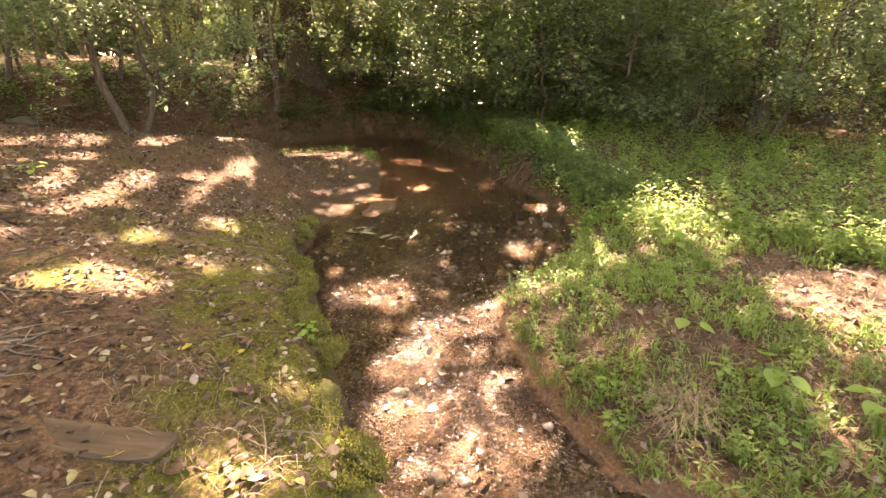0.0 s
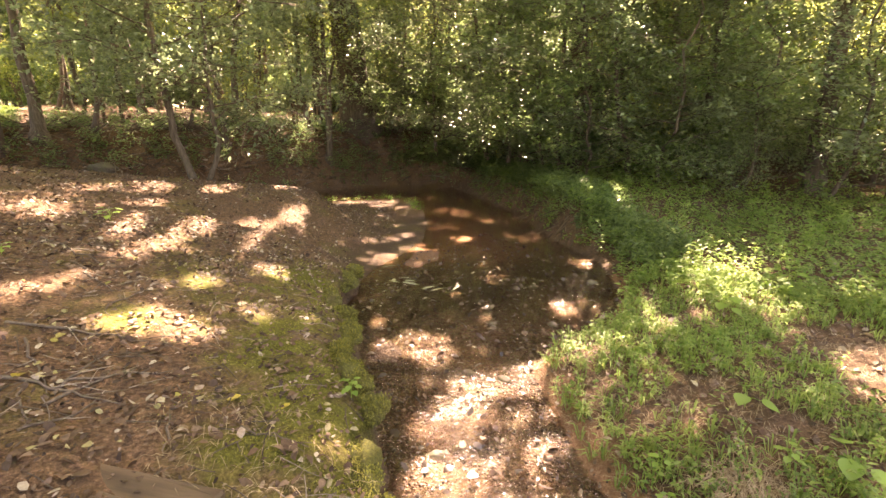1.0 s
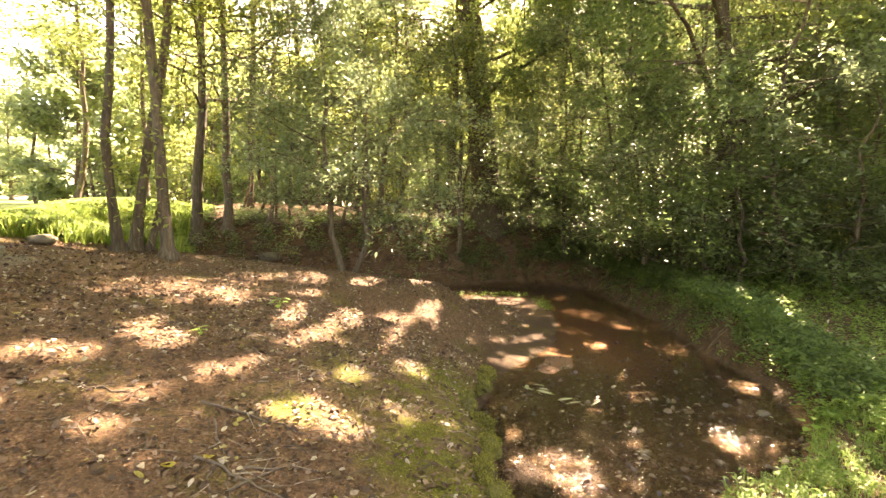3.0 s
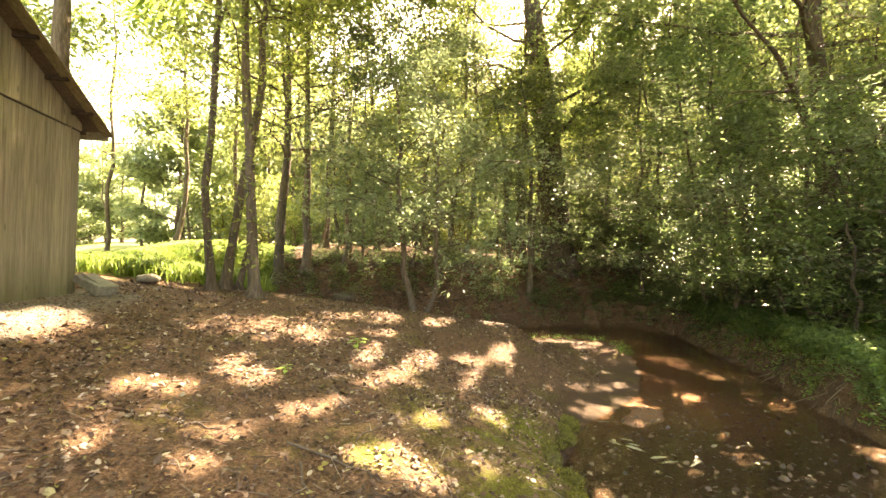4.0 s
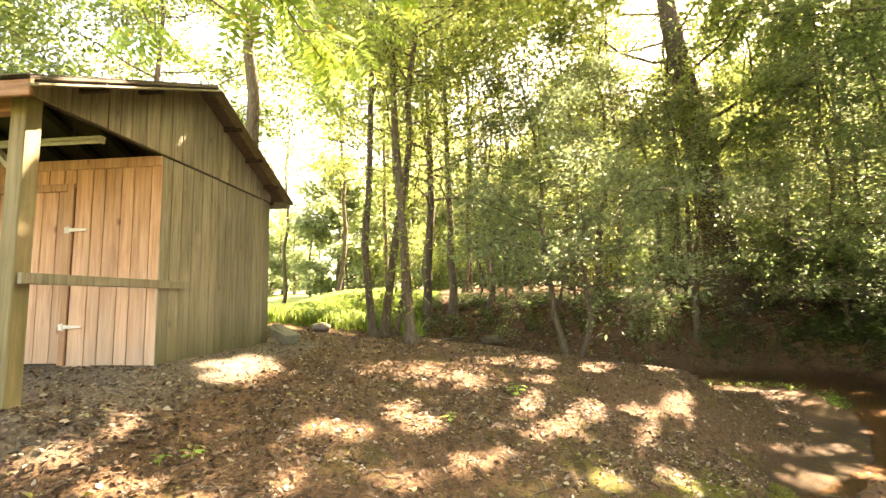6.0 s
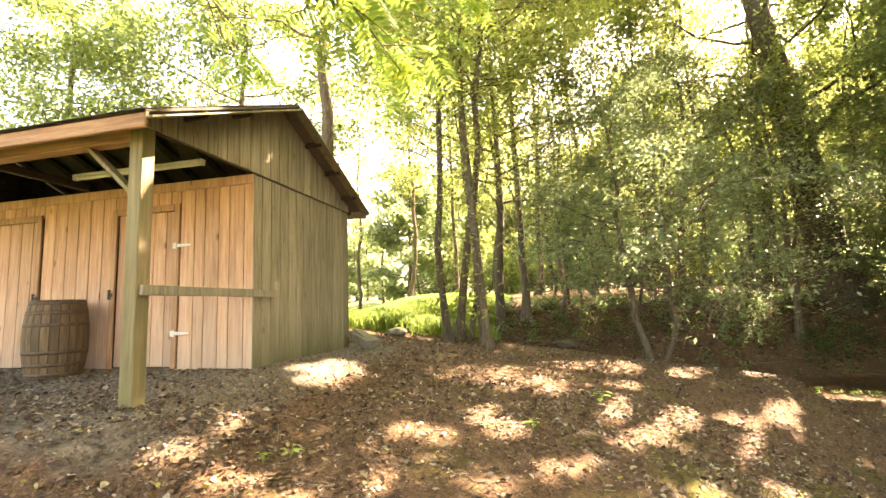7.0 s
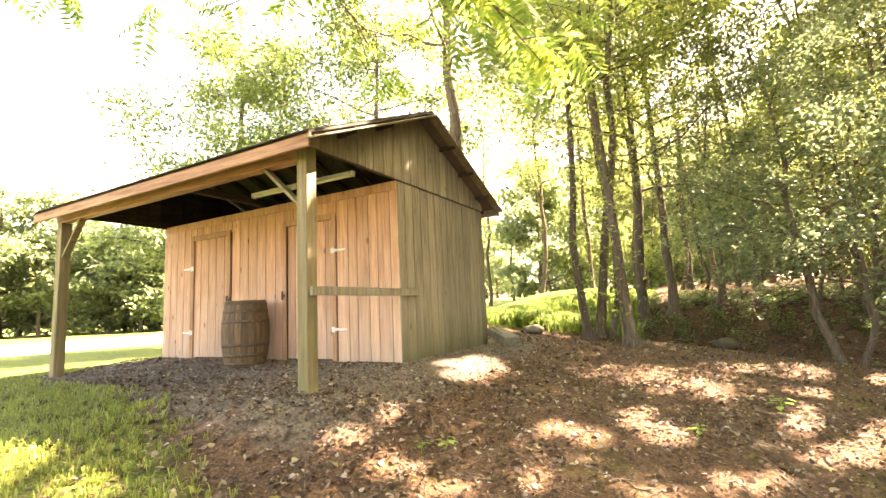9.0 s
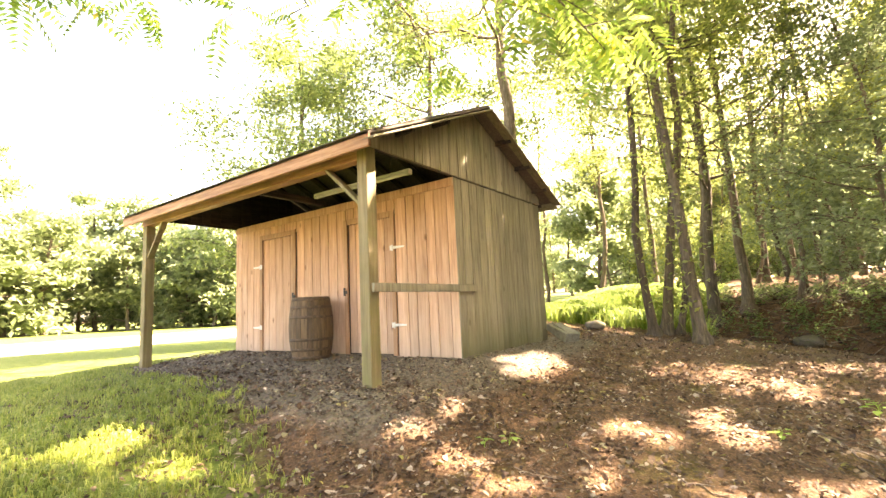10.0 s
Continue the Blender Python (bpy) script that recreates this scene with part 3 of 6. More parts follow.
def boarded(parent, lo, hi, face, axis, bottom, top, material, rng, holes=(), thick=0.022):
    """Upright boards from lo to hi along a wall whose outer face lies at face; top is a function of the place."""
    u = lo
    while u < hi - 0.02:
        wide = min(hi - u, rng.choice((0.19, 0.2, 0.205, 0.15)))
        if hi - u - wide < 0.05:
            wide = hi - u
        a, b = u + 0.005, u + wide - 0.005
        u += wide
        low = bottom
        for h0, h1, hz in holes:
            if a > h0 - 0.05 and b < h1 + 0.05:
                low = hz
        inner = face - thick - rng.uniform(0, 0.003)
        out = [(a, low), (b, low), (b, top(b)), (a, top(a))]
        if a < RIDGE_X < b and top(a) != top(b):
            out.insert(3, (RIDGE_X, top(RIDGE_X)))
        part("board", prism(out, inner, face + rng.uniform(-0.002, 0.002), axis), material, parent)


rng = random.Random(5)
shed = tagged(new("shed"), "weathered plank shed with open porch and gabled roof", "shed")
shed.location = (0, 0, 0)
DOORS = ((-8.83, -7.87, 2.03), (-6.61, -5.63, 2.0))
front_wall = part("front_wall", box((FRONT - 0.09, FAR_END + 0.02, -0.3), (FRONT - 0.03, NEAR_END - 0.03, 2.29), 0), DARK_WOOD, shed, "warm pinkish upright plank wall")
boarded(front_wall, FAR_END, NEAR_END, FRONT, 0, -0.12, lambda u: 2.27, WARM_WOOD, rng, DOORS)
part("top_trim", box((FRONT, FAR_END, 2.20), (FRONT + 0.022, NEAR_END - 0.002, 2.315), 0.004), WARM_WOOD, front_wall)
gable_wall = part("gable_wall", box((BACK + 0.03, NEAR_END - 0.09, -0.3), (FRONT - 0.1, NEAR_END - 0.03, SEAM), 0), DARK_WOOD, shed, "grey-green upright plank wall with mossy stains")
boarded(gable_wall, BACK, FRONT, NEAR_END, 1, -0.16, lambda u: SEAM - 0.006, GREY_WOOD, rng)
gable_panel = part("gable_panel", box((EAVE_B + 0.5, NEAR_END - 0.06, SEAM + 0.01), (EAVE_F - 0.35, NEAR_END - 0.03, SEAM + 0.06), 0), DARK_WOOD, shed, "grey-green boarded gable")
boarded(gable_panel, BACK - 0.01, -2.46, NEAR_END + 0.014, 1, SEAM + 0.012, lambda u: roof_z(u) - 0.055, GREY_WOOD, rng)
far_wall = part("far_wall", box((BACK + 0.03, FAR_END + 0.03, -0.3), (FRONT - 0.1, FAR_END + 0.08, SEAM), 0), GREY_WOOD, shed)
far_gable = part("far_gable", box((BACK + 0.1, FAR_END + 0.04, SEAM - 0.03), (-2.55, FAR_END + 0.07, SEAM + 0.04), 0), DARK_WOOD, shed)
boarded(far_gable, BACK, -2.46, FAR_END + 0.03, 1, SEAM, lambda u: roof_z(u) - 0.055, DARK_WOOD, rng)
# dark sheet added behind the boards so no daylight shows between them
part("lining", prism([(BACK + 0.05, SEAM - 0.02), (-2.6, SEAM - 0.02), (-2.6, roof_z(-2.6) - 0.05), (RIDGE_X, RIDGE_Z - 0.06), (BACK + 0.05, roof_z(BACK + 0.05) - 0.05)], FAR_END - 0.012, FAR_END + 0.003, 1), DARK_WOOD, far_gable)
back_wall = part("back_wall", box((BACK + 0.02, FAR_END + 0.02, -0.3), (BACK + 0.07, NEAR_END - 0.1, 2.4), 0), GREY_WOOD, shed)
part("corner_trim", box((FRONT - 0.10, NEAR_END + 0.001, -0.12), (FRONT + 0.004, NEAR_END + 0.016, SEAM - 0.04), 0.003), GREY_WOOD, gable_wall)

# roof: decks, rafters, fascia and rake boards
roof = part("roof", prism([(RIDGE_X, RIDGE_Z), (EAVE_F, roof_z(EAVE_F)), (EAVE_F, roof_z(EAVE_F) - 0.03), (RIDGE_X, RIDGE_Z - 0.035), (EAVE_B, roof_z(EAVE_B) - 0.03), (EAVE_B, roof_z(EAVE_B))][::-1], FAR_END - 0.32, NEAR_END + 0.26, 1), SHINGLE, shed, "weathered dark roof over shed and porch")
for side in (-1, 1):
    edge = EAVE_F + 0.015 if side > 0 else EAVE_B - 0.015
    for i in range(12):  # courses of shingles, each lapping the one below
        a, b = RIDGE_X + (edge - RIDGE_X) * i / 12, RIDGE_X + (edge - RIDGE_X) * (i + 1.12) / 12
        part("course", prism([(a, roof_z(a) + 0.002), (b, roof_z(b) + 0.006), (b, roof_z(b) + 0.014), (a, roof_z(a) + 0.006)][::side], FAR_END - 0.34, NEAR_END + 0.265, 1), SHINGLE, roof)
for i in range(10):
    y = FAR_END + 0.25 + i * 0.535
    for side, end in ((1, EAVE_F + 0.0), (-1, EAVE_B + 0.02)):
        x1 = end - side * 0.06
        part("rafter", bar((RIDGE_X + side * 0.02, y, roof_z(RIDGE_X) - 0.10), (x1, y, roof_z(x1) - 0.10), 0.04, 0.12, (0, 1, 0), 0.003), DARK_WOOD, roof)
part("fascia", box((EAVE_F - 0.04, FAR_END - 0.34, roof_z(EAVE_F) - 0.15), (EAVE_F, NEAR_END + 0.26, roof_z(EAVE_F) - 0.005), 0.006), BEAM_WOOD, roof, "pale sunlit eaves board")
part("fascia", box((EAVE_B, FAR_END - 0.34, roof_z(EAVE_B) - 0.14), (EAVE_B + 0.03, NEAR_END + 0.26, roof_z(EAVE_B) - 0.005), 0.006), RAKE_WOOD, roof)
for x1 in (EAVE_F, EAVE_B):
    part("rake_board", bar((RIDGE_X, NEAR_END + 0.265, RIDGE_Z - 0.075), (x1, NEAR_END + 0.265, roof_z(x1) - 0.075), 0.02, 0.135, (0, 1, 0), 0.004), RAKE_WOOD, roof, "grey-green rake board")
for x in (-2.9, -3.6, -5.2, -5.8, -6.4):
    part("lookout", box((x - 0.02, NEAR_END + 0.02, roof_z(x) - 0.12), (x + 0.02, NEAR_END + 0.28, roof_z(x) - 0.05), 0.003), DARK_WOOD, roof)

# porch
part("header_beam", box((-2.585, FAR_END - 0.2, 2.21), (-2.458, NEAR_END - 0.012, 2.405), 0.008), BEAM_WOOD, shed, "warm pine beam along the porch")
for y in (NEAR_END - 0.075, FAR_END - 0.08):
    base = float(ground_z(-2.52, y)) - 0.1
    post = part("post", box((-2.594, y - 0.07, base), (-2.451, y + 0.07, 2.205 if y < -6 else 2.42), 0.008), POST_WOOD, shed, "square green-tinged timber post")
part("brace", bar((-2.52, NEAR_END - 0.68, 2.23), (-2.52, NEAR_END - 0.12, 1.72), 0.038, 0.09, (1, 0, 0), 0.004), POST_WOOD, shed, "diagonal timber brace")
part("brace", bar((-2.52, FAR_END + 0.5, 2.23), (-2.52, FAR_END - 0.03, 1.66), 0.038, 0.09, (1, 0, 0), 0.004), POST_WOOD, shed, "diagonal timber brace")
part("rail", box((-4.42, NEAR_END + 0.018, 0.82), (-2.46, NEAR_END + 0.056, 0.91), 0.005), GREY_WOOD, shed, "mossy rail from post to wall")
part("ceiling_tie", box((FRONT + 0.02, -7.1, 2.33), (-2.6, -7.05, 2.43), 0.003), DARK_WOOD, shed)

# doors
for y0, y1, top in DOORS:
    door = part("door", box((FRONT - 0.05, y0 + 0.03, 0.0), (FRONT - 0.028, y1 - 0.03, top - 0.03), 0), DARK_WOOD, shed, "closed plank door with warm board trim")
    boarded(door, y0 + 0.05, y1 - 0.05, FRONT - 0.004, 0, 0.02, lambda u: top - 0.05, WARM_WOOD, rng)
    for ya, yb, za, zb in ((y0 - 0.03, y0 + 0.045, 0.0, top + 0.035), (y1 - 0.045, y1 + 0.03, 0.0, top + 0.035), (y0 + 0.047, y1 - 0.047, top - 0.05, top + 0.035)):
        part("casing", box((FRONT + 0.002, ya, za), (FRONT + 0.03, yb, zb), 0.004), TRIM_WOOD, door, "warm reddish trim board")
    part("threshold", box((FRONT - 0.01, y0 - 0.07, -0.11), (FRONT + 0.05, y1 + 0.07, -0.004), 0.005), WARM_WOOD, door)
    hinge_y, latch_y, way = (y0, y1, -1) if y0 < -7 else (y1, y0, 1)
    for z in (0.42, 1.5):
        x = FRONT + 0.032
        a, b = sorted((hinge_y + way * 0.012, hinge_y + way * 0.22))
        bm = box((x, a, z - 0.022), (x + 0.006, b, z + 0.022), 0.0015)
        for v in bm.verts:
            v.co.z = z + (v.co.z - z) * (1 - 0.5 * abs(v.co.y - hinge_y) / 0.22)
        c, d = sorted((hinge_y - way * 0.05, hinge_y - way * 0.012))
        bm2 = box((x, c, z - 0.035), (x + 0.006, d, z + 0.035), 0.0015)
        tmp = bpy.data.meshes.new("tmp")
        bm2.to_mesh(tmp)
        bm2.free()
        bm.from_mesh(tmp)
        bpy.data.meshes.remove(tmp)
        g = bmesh.ops.create_cone(bm, segments=8, radius1=0.009, radius2=0.009, depth=0.085, cap_ends=True)
        bmesh.ops.translate(bm, verts=g["verts"], vec=(x + 0.004, hinge_y, z))
        part("hinge", bm, WHITE_METAL, door, "white painted strap hinge")
    bm = box((FRONT + 0.03, latch_y - 0.035, 0.9), (FRONT + 0.04, latch_y + 0.035, 0.95), 0.002)
    g = bmesh.ops.create_cone(bm, segments=8, radius1=0.012, radius2=0.012, depth=0.12, cap_ends=True)
    bmesh.ops.translate(bm, verts=g["verts"], vec=(FRONT + 0.06, latch_y, 0.93))
    for zz in (0.88, 0.975):
        g = bmesh.ops.create_cube(bm, size=0.02)
        bmesh.ops.translate(bm, verts=g["verts"], vec=(FRONT + 0.05, latch_y, zz))
    part("handle", bm, DARK_METAL, door, "dark metal pull handle")

# strip light on the porch rafters
strip = tagged(new("strip_light"), "unlit white fluorescent strip fitting under porch rafters", "lamp")
part("housing", box((-3.58, -6.72, 2.355), (-3.51, -4.87, 2.39), 0.005), WHITE_METAL, strip)
for x in (-3.565, -3.525):
    v, f = tube([(x, -6.66, 2.338), (x, -5.6, 2.338), (x, -4.93, 2.338)], [0.013] * 3, 8)
    part("tube", raw_mesh("tube", v, f, WHITE_METAL, True), WHITE_METAL, strip)
for y in (-6.7, -4.89):
    part("end_cap", box((-3.578, y - 0.015, 2.32), (-3.512, y + 0.015, 2.355), 0.003), WHITE_METAL, strip)
for y in (-6.3, -5.2):
    part("hanger", box((-3.548, y - 0.004, 2.39), (-3.54, y + 0.004, 2.92), 0), DARK_METAL, strip)

# barrel
barrel = tagged(new("barrel"), "old dark oak barrel with rusted hoops beside door", "barrel")
barrel.location = (-3.62, -6.95, float(ground_z(-3.62, -6.95)) - 0.01)


def belly(z):
    return 0.255 + 0.065 * math.sin(math.pi * (0.06 + 0.88 * z / 0.9))


N_STAVES = 22
step = 2 * math.pi / N_STAVES
stave_bm = bmesh.new()
rows = []
for k in range(9):
    z = 0.9 * k / 8
    r = belly(z)
    rows.append([stave_bm.verts.new((q * math.cos(a), q * math.sin(a), z)) for q, a in ((r - 0.022, -step / 2 + 0.004), (r, -step / 2 + 0.012), (r + 0.002, 0), (r, step / 2 - 0.012), (r - 0.022, step / 2 - 0.004))])
for ra, rb in zip(rows, rows[1:]):
    for i in range(4):
        stave_bm.faces.new((ra[i], ra[i + 1], rb[i + 1], rb[i]))
stave_bm.faces.new(rows[-1])
stave = part("stave", stave_bm, OAK, barrel)
for k in range(1, N_STAVES):
    ob = new("stave", stave.data)
    ob.parent = barrel
    ob.rotation_euler = (0, 0, k * step)
core = bmesh.new()
bmesh.ops.create_cone(core, segments=22, radius1=0.245, radius2=0.245, depth=0.86, cap_ends=True)
bmesh.ops.translate(core, verts=core.verts[:], vec=(0, 0, 0.45))
part("head", core, OAK, barrel, "sunken wooden barrel head")
for z in (0.035, 0.15, 0.29, 0.61, 0.75, 0.865):
    v, f = tube([(0, 0, z - 0.02), (0, 0, z + 0.02)], [belly(z - 0.02) + 0.004, belly(z + 0.02) + 0.004], 44)
    hoop = part("hoop", raw_mesh("hoop", v, f, RUST, True), RUST, barrel, "rusted iron hoop")
    mod = hoop.modifiers.new("thick", "SOLIDIFY")
    mod.thickness, mod.offset = 0.004, -1

# splash block at the back corner
bm = box((-0.25, -0.15, 0), (0.25, 0.15, 0.13), 0.012)
for v in bm.verts:
    if abs(v.co.y) < 0.16 and v.co.z > 0.06:
        v.co.z += 0.03 * (v.co.x / 0.3)
block = new("splash_block")
tagged(block, "pale concrete splash block tilted on the gravel", "concrete block")
part("slab", bm, CONCRETE, block)
bm = box((-0.2, -0.09, 0.125), (0.2, -0.06, 0.15), 0.005)
part("rim", bm, CONCRETE, block)
block.matrix_world = pose(-6.5, -4.24, float(ground_z(-6.5, -4.1)) + 0.1, 0, 24, 62)


# ---- trees ----
# where the sun comes through the leaves: x, y, half length, half width, turn
ON_BANK = [(-4.67, -3.88, 0.68, 0.36, 171), (-2.65, -3.79, 0.16, 0.07, 38), (-3.64, -2.4, 0.33, 0.2, 115), (-4.5, -1.93, 0.32, 0.18, 7), (-4.15, -1.68, 0.22, 0.17, 126), (-5.48, -0.47, 0.42, 0.18, 166), (-5.14, 0.01, 0.95, 0.17, 144), (-6.42, 0.99, 1.2, 0.16, 132),
           (-5.42, 1.02, 0.45, 0.07, 154), (-3.8, 0.12, 0.2, 0.11, 115), (-3.55, -1.14, 0.24, 0.1, 115), (-2.95, -1.63, 0.14, 0.08, 103), (-8.6, 1.15, 0.66, 0.25, 150), (-7.08, 3.93, 0.81, 0.2, 109), (-5.94, 3.27, 0.36, 0.18, 117), (-6.41, 4.24, 0.27, 0.12, 112), (-6.8, -0.19, 0.38, 0.2, 140), (-11.3, 6.0, 1.2, 0.3, 137)]
NEAR_BANK = [(-2.79, -0.24, 0.38, 0.3, 47), (-2.78, -0.64, 0.2, 0.16, 39), (-0.6, -0.12, 0.2, 0.13, 53), (-0.36, -0.01, 0.21, 0.09, 51), (-0.9, 0.37, 0.18, 0.1, 88), (-0.36, 0.32, 0.14, 0.1, 97), (-6.17, -1.17, 0.23, 0.17, 156), (-2.45, -1.71, 0.15, 0.08, 82), (-2.96, 0.43, 0.16, 0.12, 79), (-2.12, -3.79, 0.18, 0.09, 129),
             (-2.16, -3.31, 0.26, 0.08, 133), (-2.12, -2.93, 0.24, 0.1, 123), (-2.6, -2.44, 0.13, 0.09, 124), (-3.84, -0.84, 0.14, 0.06, 130), (-0.59, -5.9, 0.62, 0.3, 90), (-0.72, -8.0, 1.8, 0.4, 81), (-0.76, -4.9, 0.25, 0.14, 117)]
LAWN = [(0.3, -7.6, 2.2, 0.9, 80), (-0.2, -11.0, 3.0, 1.6, 60), (-3.0, -14.0, 4.0, 2.5, 0)]
BY_CREEK = [(-1.43, 2.42, 0.42, 0.2, 137), (-0.93, 1.79, 0.36, 0.27, 144), (-0.57, 1.11, 0.45, 0.31, 91), (-1.0, 0.95, 0.2, 0.12, 143), (-1.61, 1.83, 0.35, 0.25, 137), (-5.74, 2.96, 0.26, 0.12, 63), (-6.23, 3.96, 0.28, 0.14, 28), (-3.71, 5.97, 0.4, 0.16, 179), (-6.37, 5.26, 0.34, 0.14, 129), (-2.59, 4.25, 0.3, 0.24, 140), (-0.25, 1.4, 0.3, 0.22, 120), (-1.25, 1.35, 0.25, 0.25, 0), (-7.5, 2.2, 0.45, 0.12, 140), (-9.5, 2.6, 0.5, 0.16, 150), (-4.3, 0.85, 0.24, 0.1, 130)]
GRASSY_BANK = [(-2.7, 1.91, 0.31, 0.23, 72), (0.58, 4.72, 0.54, 0.31, 74), (-0.49, 4.15, 0.36, 0.25, 86), (0.12, 3.73, 0.24, 0.14, 55), (0.72, 3.94, 0.4, 0.2, 53), (0.34, 2.16, 0.26, 0.16, 51), (0.97, 3.19, 0.33, 0.14, 97), (-1.19, 3.19, 0.38, 0.33, 166), (-1.25, 4.42, 0.55, 0.4, 127), (-0.55, 2.7, 0.4, 0.3, 30), (0.65, 1.97, 0.27, 0.08, 43), (-1.6, 6.3, 0.4, 0.4, 0), (-4.6, 8.0, 0.5, 0.5, 0)]
PATCHES = [(x, y, a * k, b * k, radians(w), float(ground_z(x, y))) for group, k in ((ON_BANK, 1.12), (NEAR_BANK, 0.95), (LAWN, 1.0), (BY_CREEK, 1.25), (GRASSY_BANK, 1.4)) for x, y, a, b, w in group]
PATCHES += [(x, y, r, r, 0.0, z) for x, y, r, z in ((-10.2, 0.9, 0.9, 1.6), (-10.7, 1.6, 0.8, 2.6), (-9.6, 1.2, 0.8, 3.6), (-14.4, 7.4, 0.9, 1.3), (-13.8, 8.6, 0.7, 2.2), (-8.8, 10.2, 0.9, 2.6), (-11.0, 10.8, 0.8, 3.4), (-6.9, 9.8, 0.7, 1.8), (-11.5, 9.5, 0.8, 1.4), (-12.6, 9.8, 0.7, 2.6), (-10.0, 9.1, 0.6, 0.8), (-9.2, 9.4, 0.7, 2.0), (-13.4, 9.4, 0.6, 0.6))]  # light on the young leaves


CROWNS = [(-15.6, 2.6, 1.2, 5.5), (-10.7, 0.7, 1.6, 3.6), (-11.2, 1.6, 1.0, 5.8), (-12.0, 10.0, 1.6, 4.5), (-14.6, 9.6, 1.4, 4.0)]  # young crowns in the sun


def open_to_sun(p, young=False):
    """Which leaves would close the gaps through which the sun reaches the ground."""
    s = np.array(SUN)
    gap = np.zeros(len(p), bool)
    for x, y, long, wide, turn, z in PATCHES:
        q = p - s * ((p[:, 2] - z) / s[2])[:, None]
        dx, dy = q[:, 0] - x, q[:, 1] - y
        a, b = dx * math.cos(turn) + dy * math.sin(turn), -dx * math.sin(turn) + dy * math.cos(turn)
        ragged = 1.05 + 0.6 * wave(q[:, 0], q[:, 1], 0.43, 71) + 0.6 * wave(q[:, 0], q[:, 1], 0.19, 72)
        gap |= ((a / (0.92 * long + 0.05)) ** 2 + (b / (0.92 * wide + 0.05)) ** 2 < ragged) & (p[:, 2] > z + 0.6)
    for x, y, r, z in () if young else CROWNS:
        q = p - s * ((p[:, 2] - z) / s[2])[:, None]
        gap |= (np.hypot(q[:, 0] - x, q[:, 1] - y) < r * (0.9 + 0.45 * wave(q[:, 0], q[:, 1], 0.9, 75))) & (p[:, 2] > z + 1.0)
    # the open meadow behind the shed
    q = p - s * ((p[:, 2] - 0.6) / s[2])[:, None]
    gap |= (q[:, 0] > -19) & (q[:, 0] < -9.4) & (q[:, 1] < -3.3 + 0.5 * wave(q[:, 0], q[:, 1], 1.3, 73)) & (q[:, 1] > -8.5) & (p[:, 2] > 1.2) & (wave(q[:, 0], q[:, 1], 1.6, 77) + 0.4 * wave(q[:, 0], q[:, 1], 0.6, 78) > -0.25)
    # rifts between the crowns, and small chinks over the bank
    q = p - s * ((p[:, 2] - 2.5) / s[2])[:, None]
    woods = np.maximum(smooth(q[:, 1] + 0.25 * q[:, 0], 4.5, 7.0), smooth(-q[:, 0], 12.5, 14.0))
    rift = wave(q[:, 0], q[:, 1], 2.9, 81) + 0.6 * wave(q[:, 0], q[:, 1], 1.1, 82)
    far_bank = smooth(-q[:, 0], 11.5, 13.0) * (1 - smooth(-q[:, 0], 18, 20)) * (1 - smooth(q[:, 1], 8, 10))
    gap |= (rift > 0.66 - 0.38 * woods + 0.22 * far_bank) & (p[:, 2] > 4.5) & (woods > 0.1)
    q = p - s * ((p[:, 2] + 1.0) / s[2])[:, None]
    chink = wave(q[:, 0], q[:, 1], 1.1, 83) + 0.8 * wave(q[:, 0], q[:, 1], 0.43, 84)
    gap |= (chink > 0.95 - 0.25 * smooth(-q[:, 0], 2.5, 5.0)) & (p[:, 2] > 1.5) & (woods < 0.5) & (q[:, 1] > -4.2)
    return gap


def leaves(rng, centres, length, wide=0.5, flat=0.6, droop=0.25):
    """A folded, pointed leaf at each centre. Returns vertices and triangles."""
    n = len(centres)
    up = rng.normal(0, 1, (n, 3)) * (1 - flat) + np.array([0, 0, flat * 1.6])
    up /= np.linalg.norm(up, axis=1)[:, None]
    d = rng.normal(0, 1, (n, 3))
    d[:, 2] -= droop
    d -= up * (d * up).sum(1)[:, None]
    d /= np.linalg.norm(d, axis=1)[:, None]
    w = np.cross(d, up)
    size = (length * rng.uniform(0.65, 1.35, n))[:, None]
    a = centres - d * size / 2
    b = centres + d * size / 2 - up * size * 0.08
    side = w * size * wide / 2
    lift = up * size * 0.09
    mid = centres - d * size * 0.05
    v = np.stack([a, mid + side + lift, b, mid - side + lift], 1).reshape(-1, 3)
    k = np.arange(n)[:, None] * 4
    f = np.concatenate([k + np.array([[0, 1, 2]]), k + np.array([[0, 2, 3]])], 0)
    return v, f


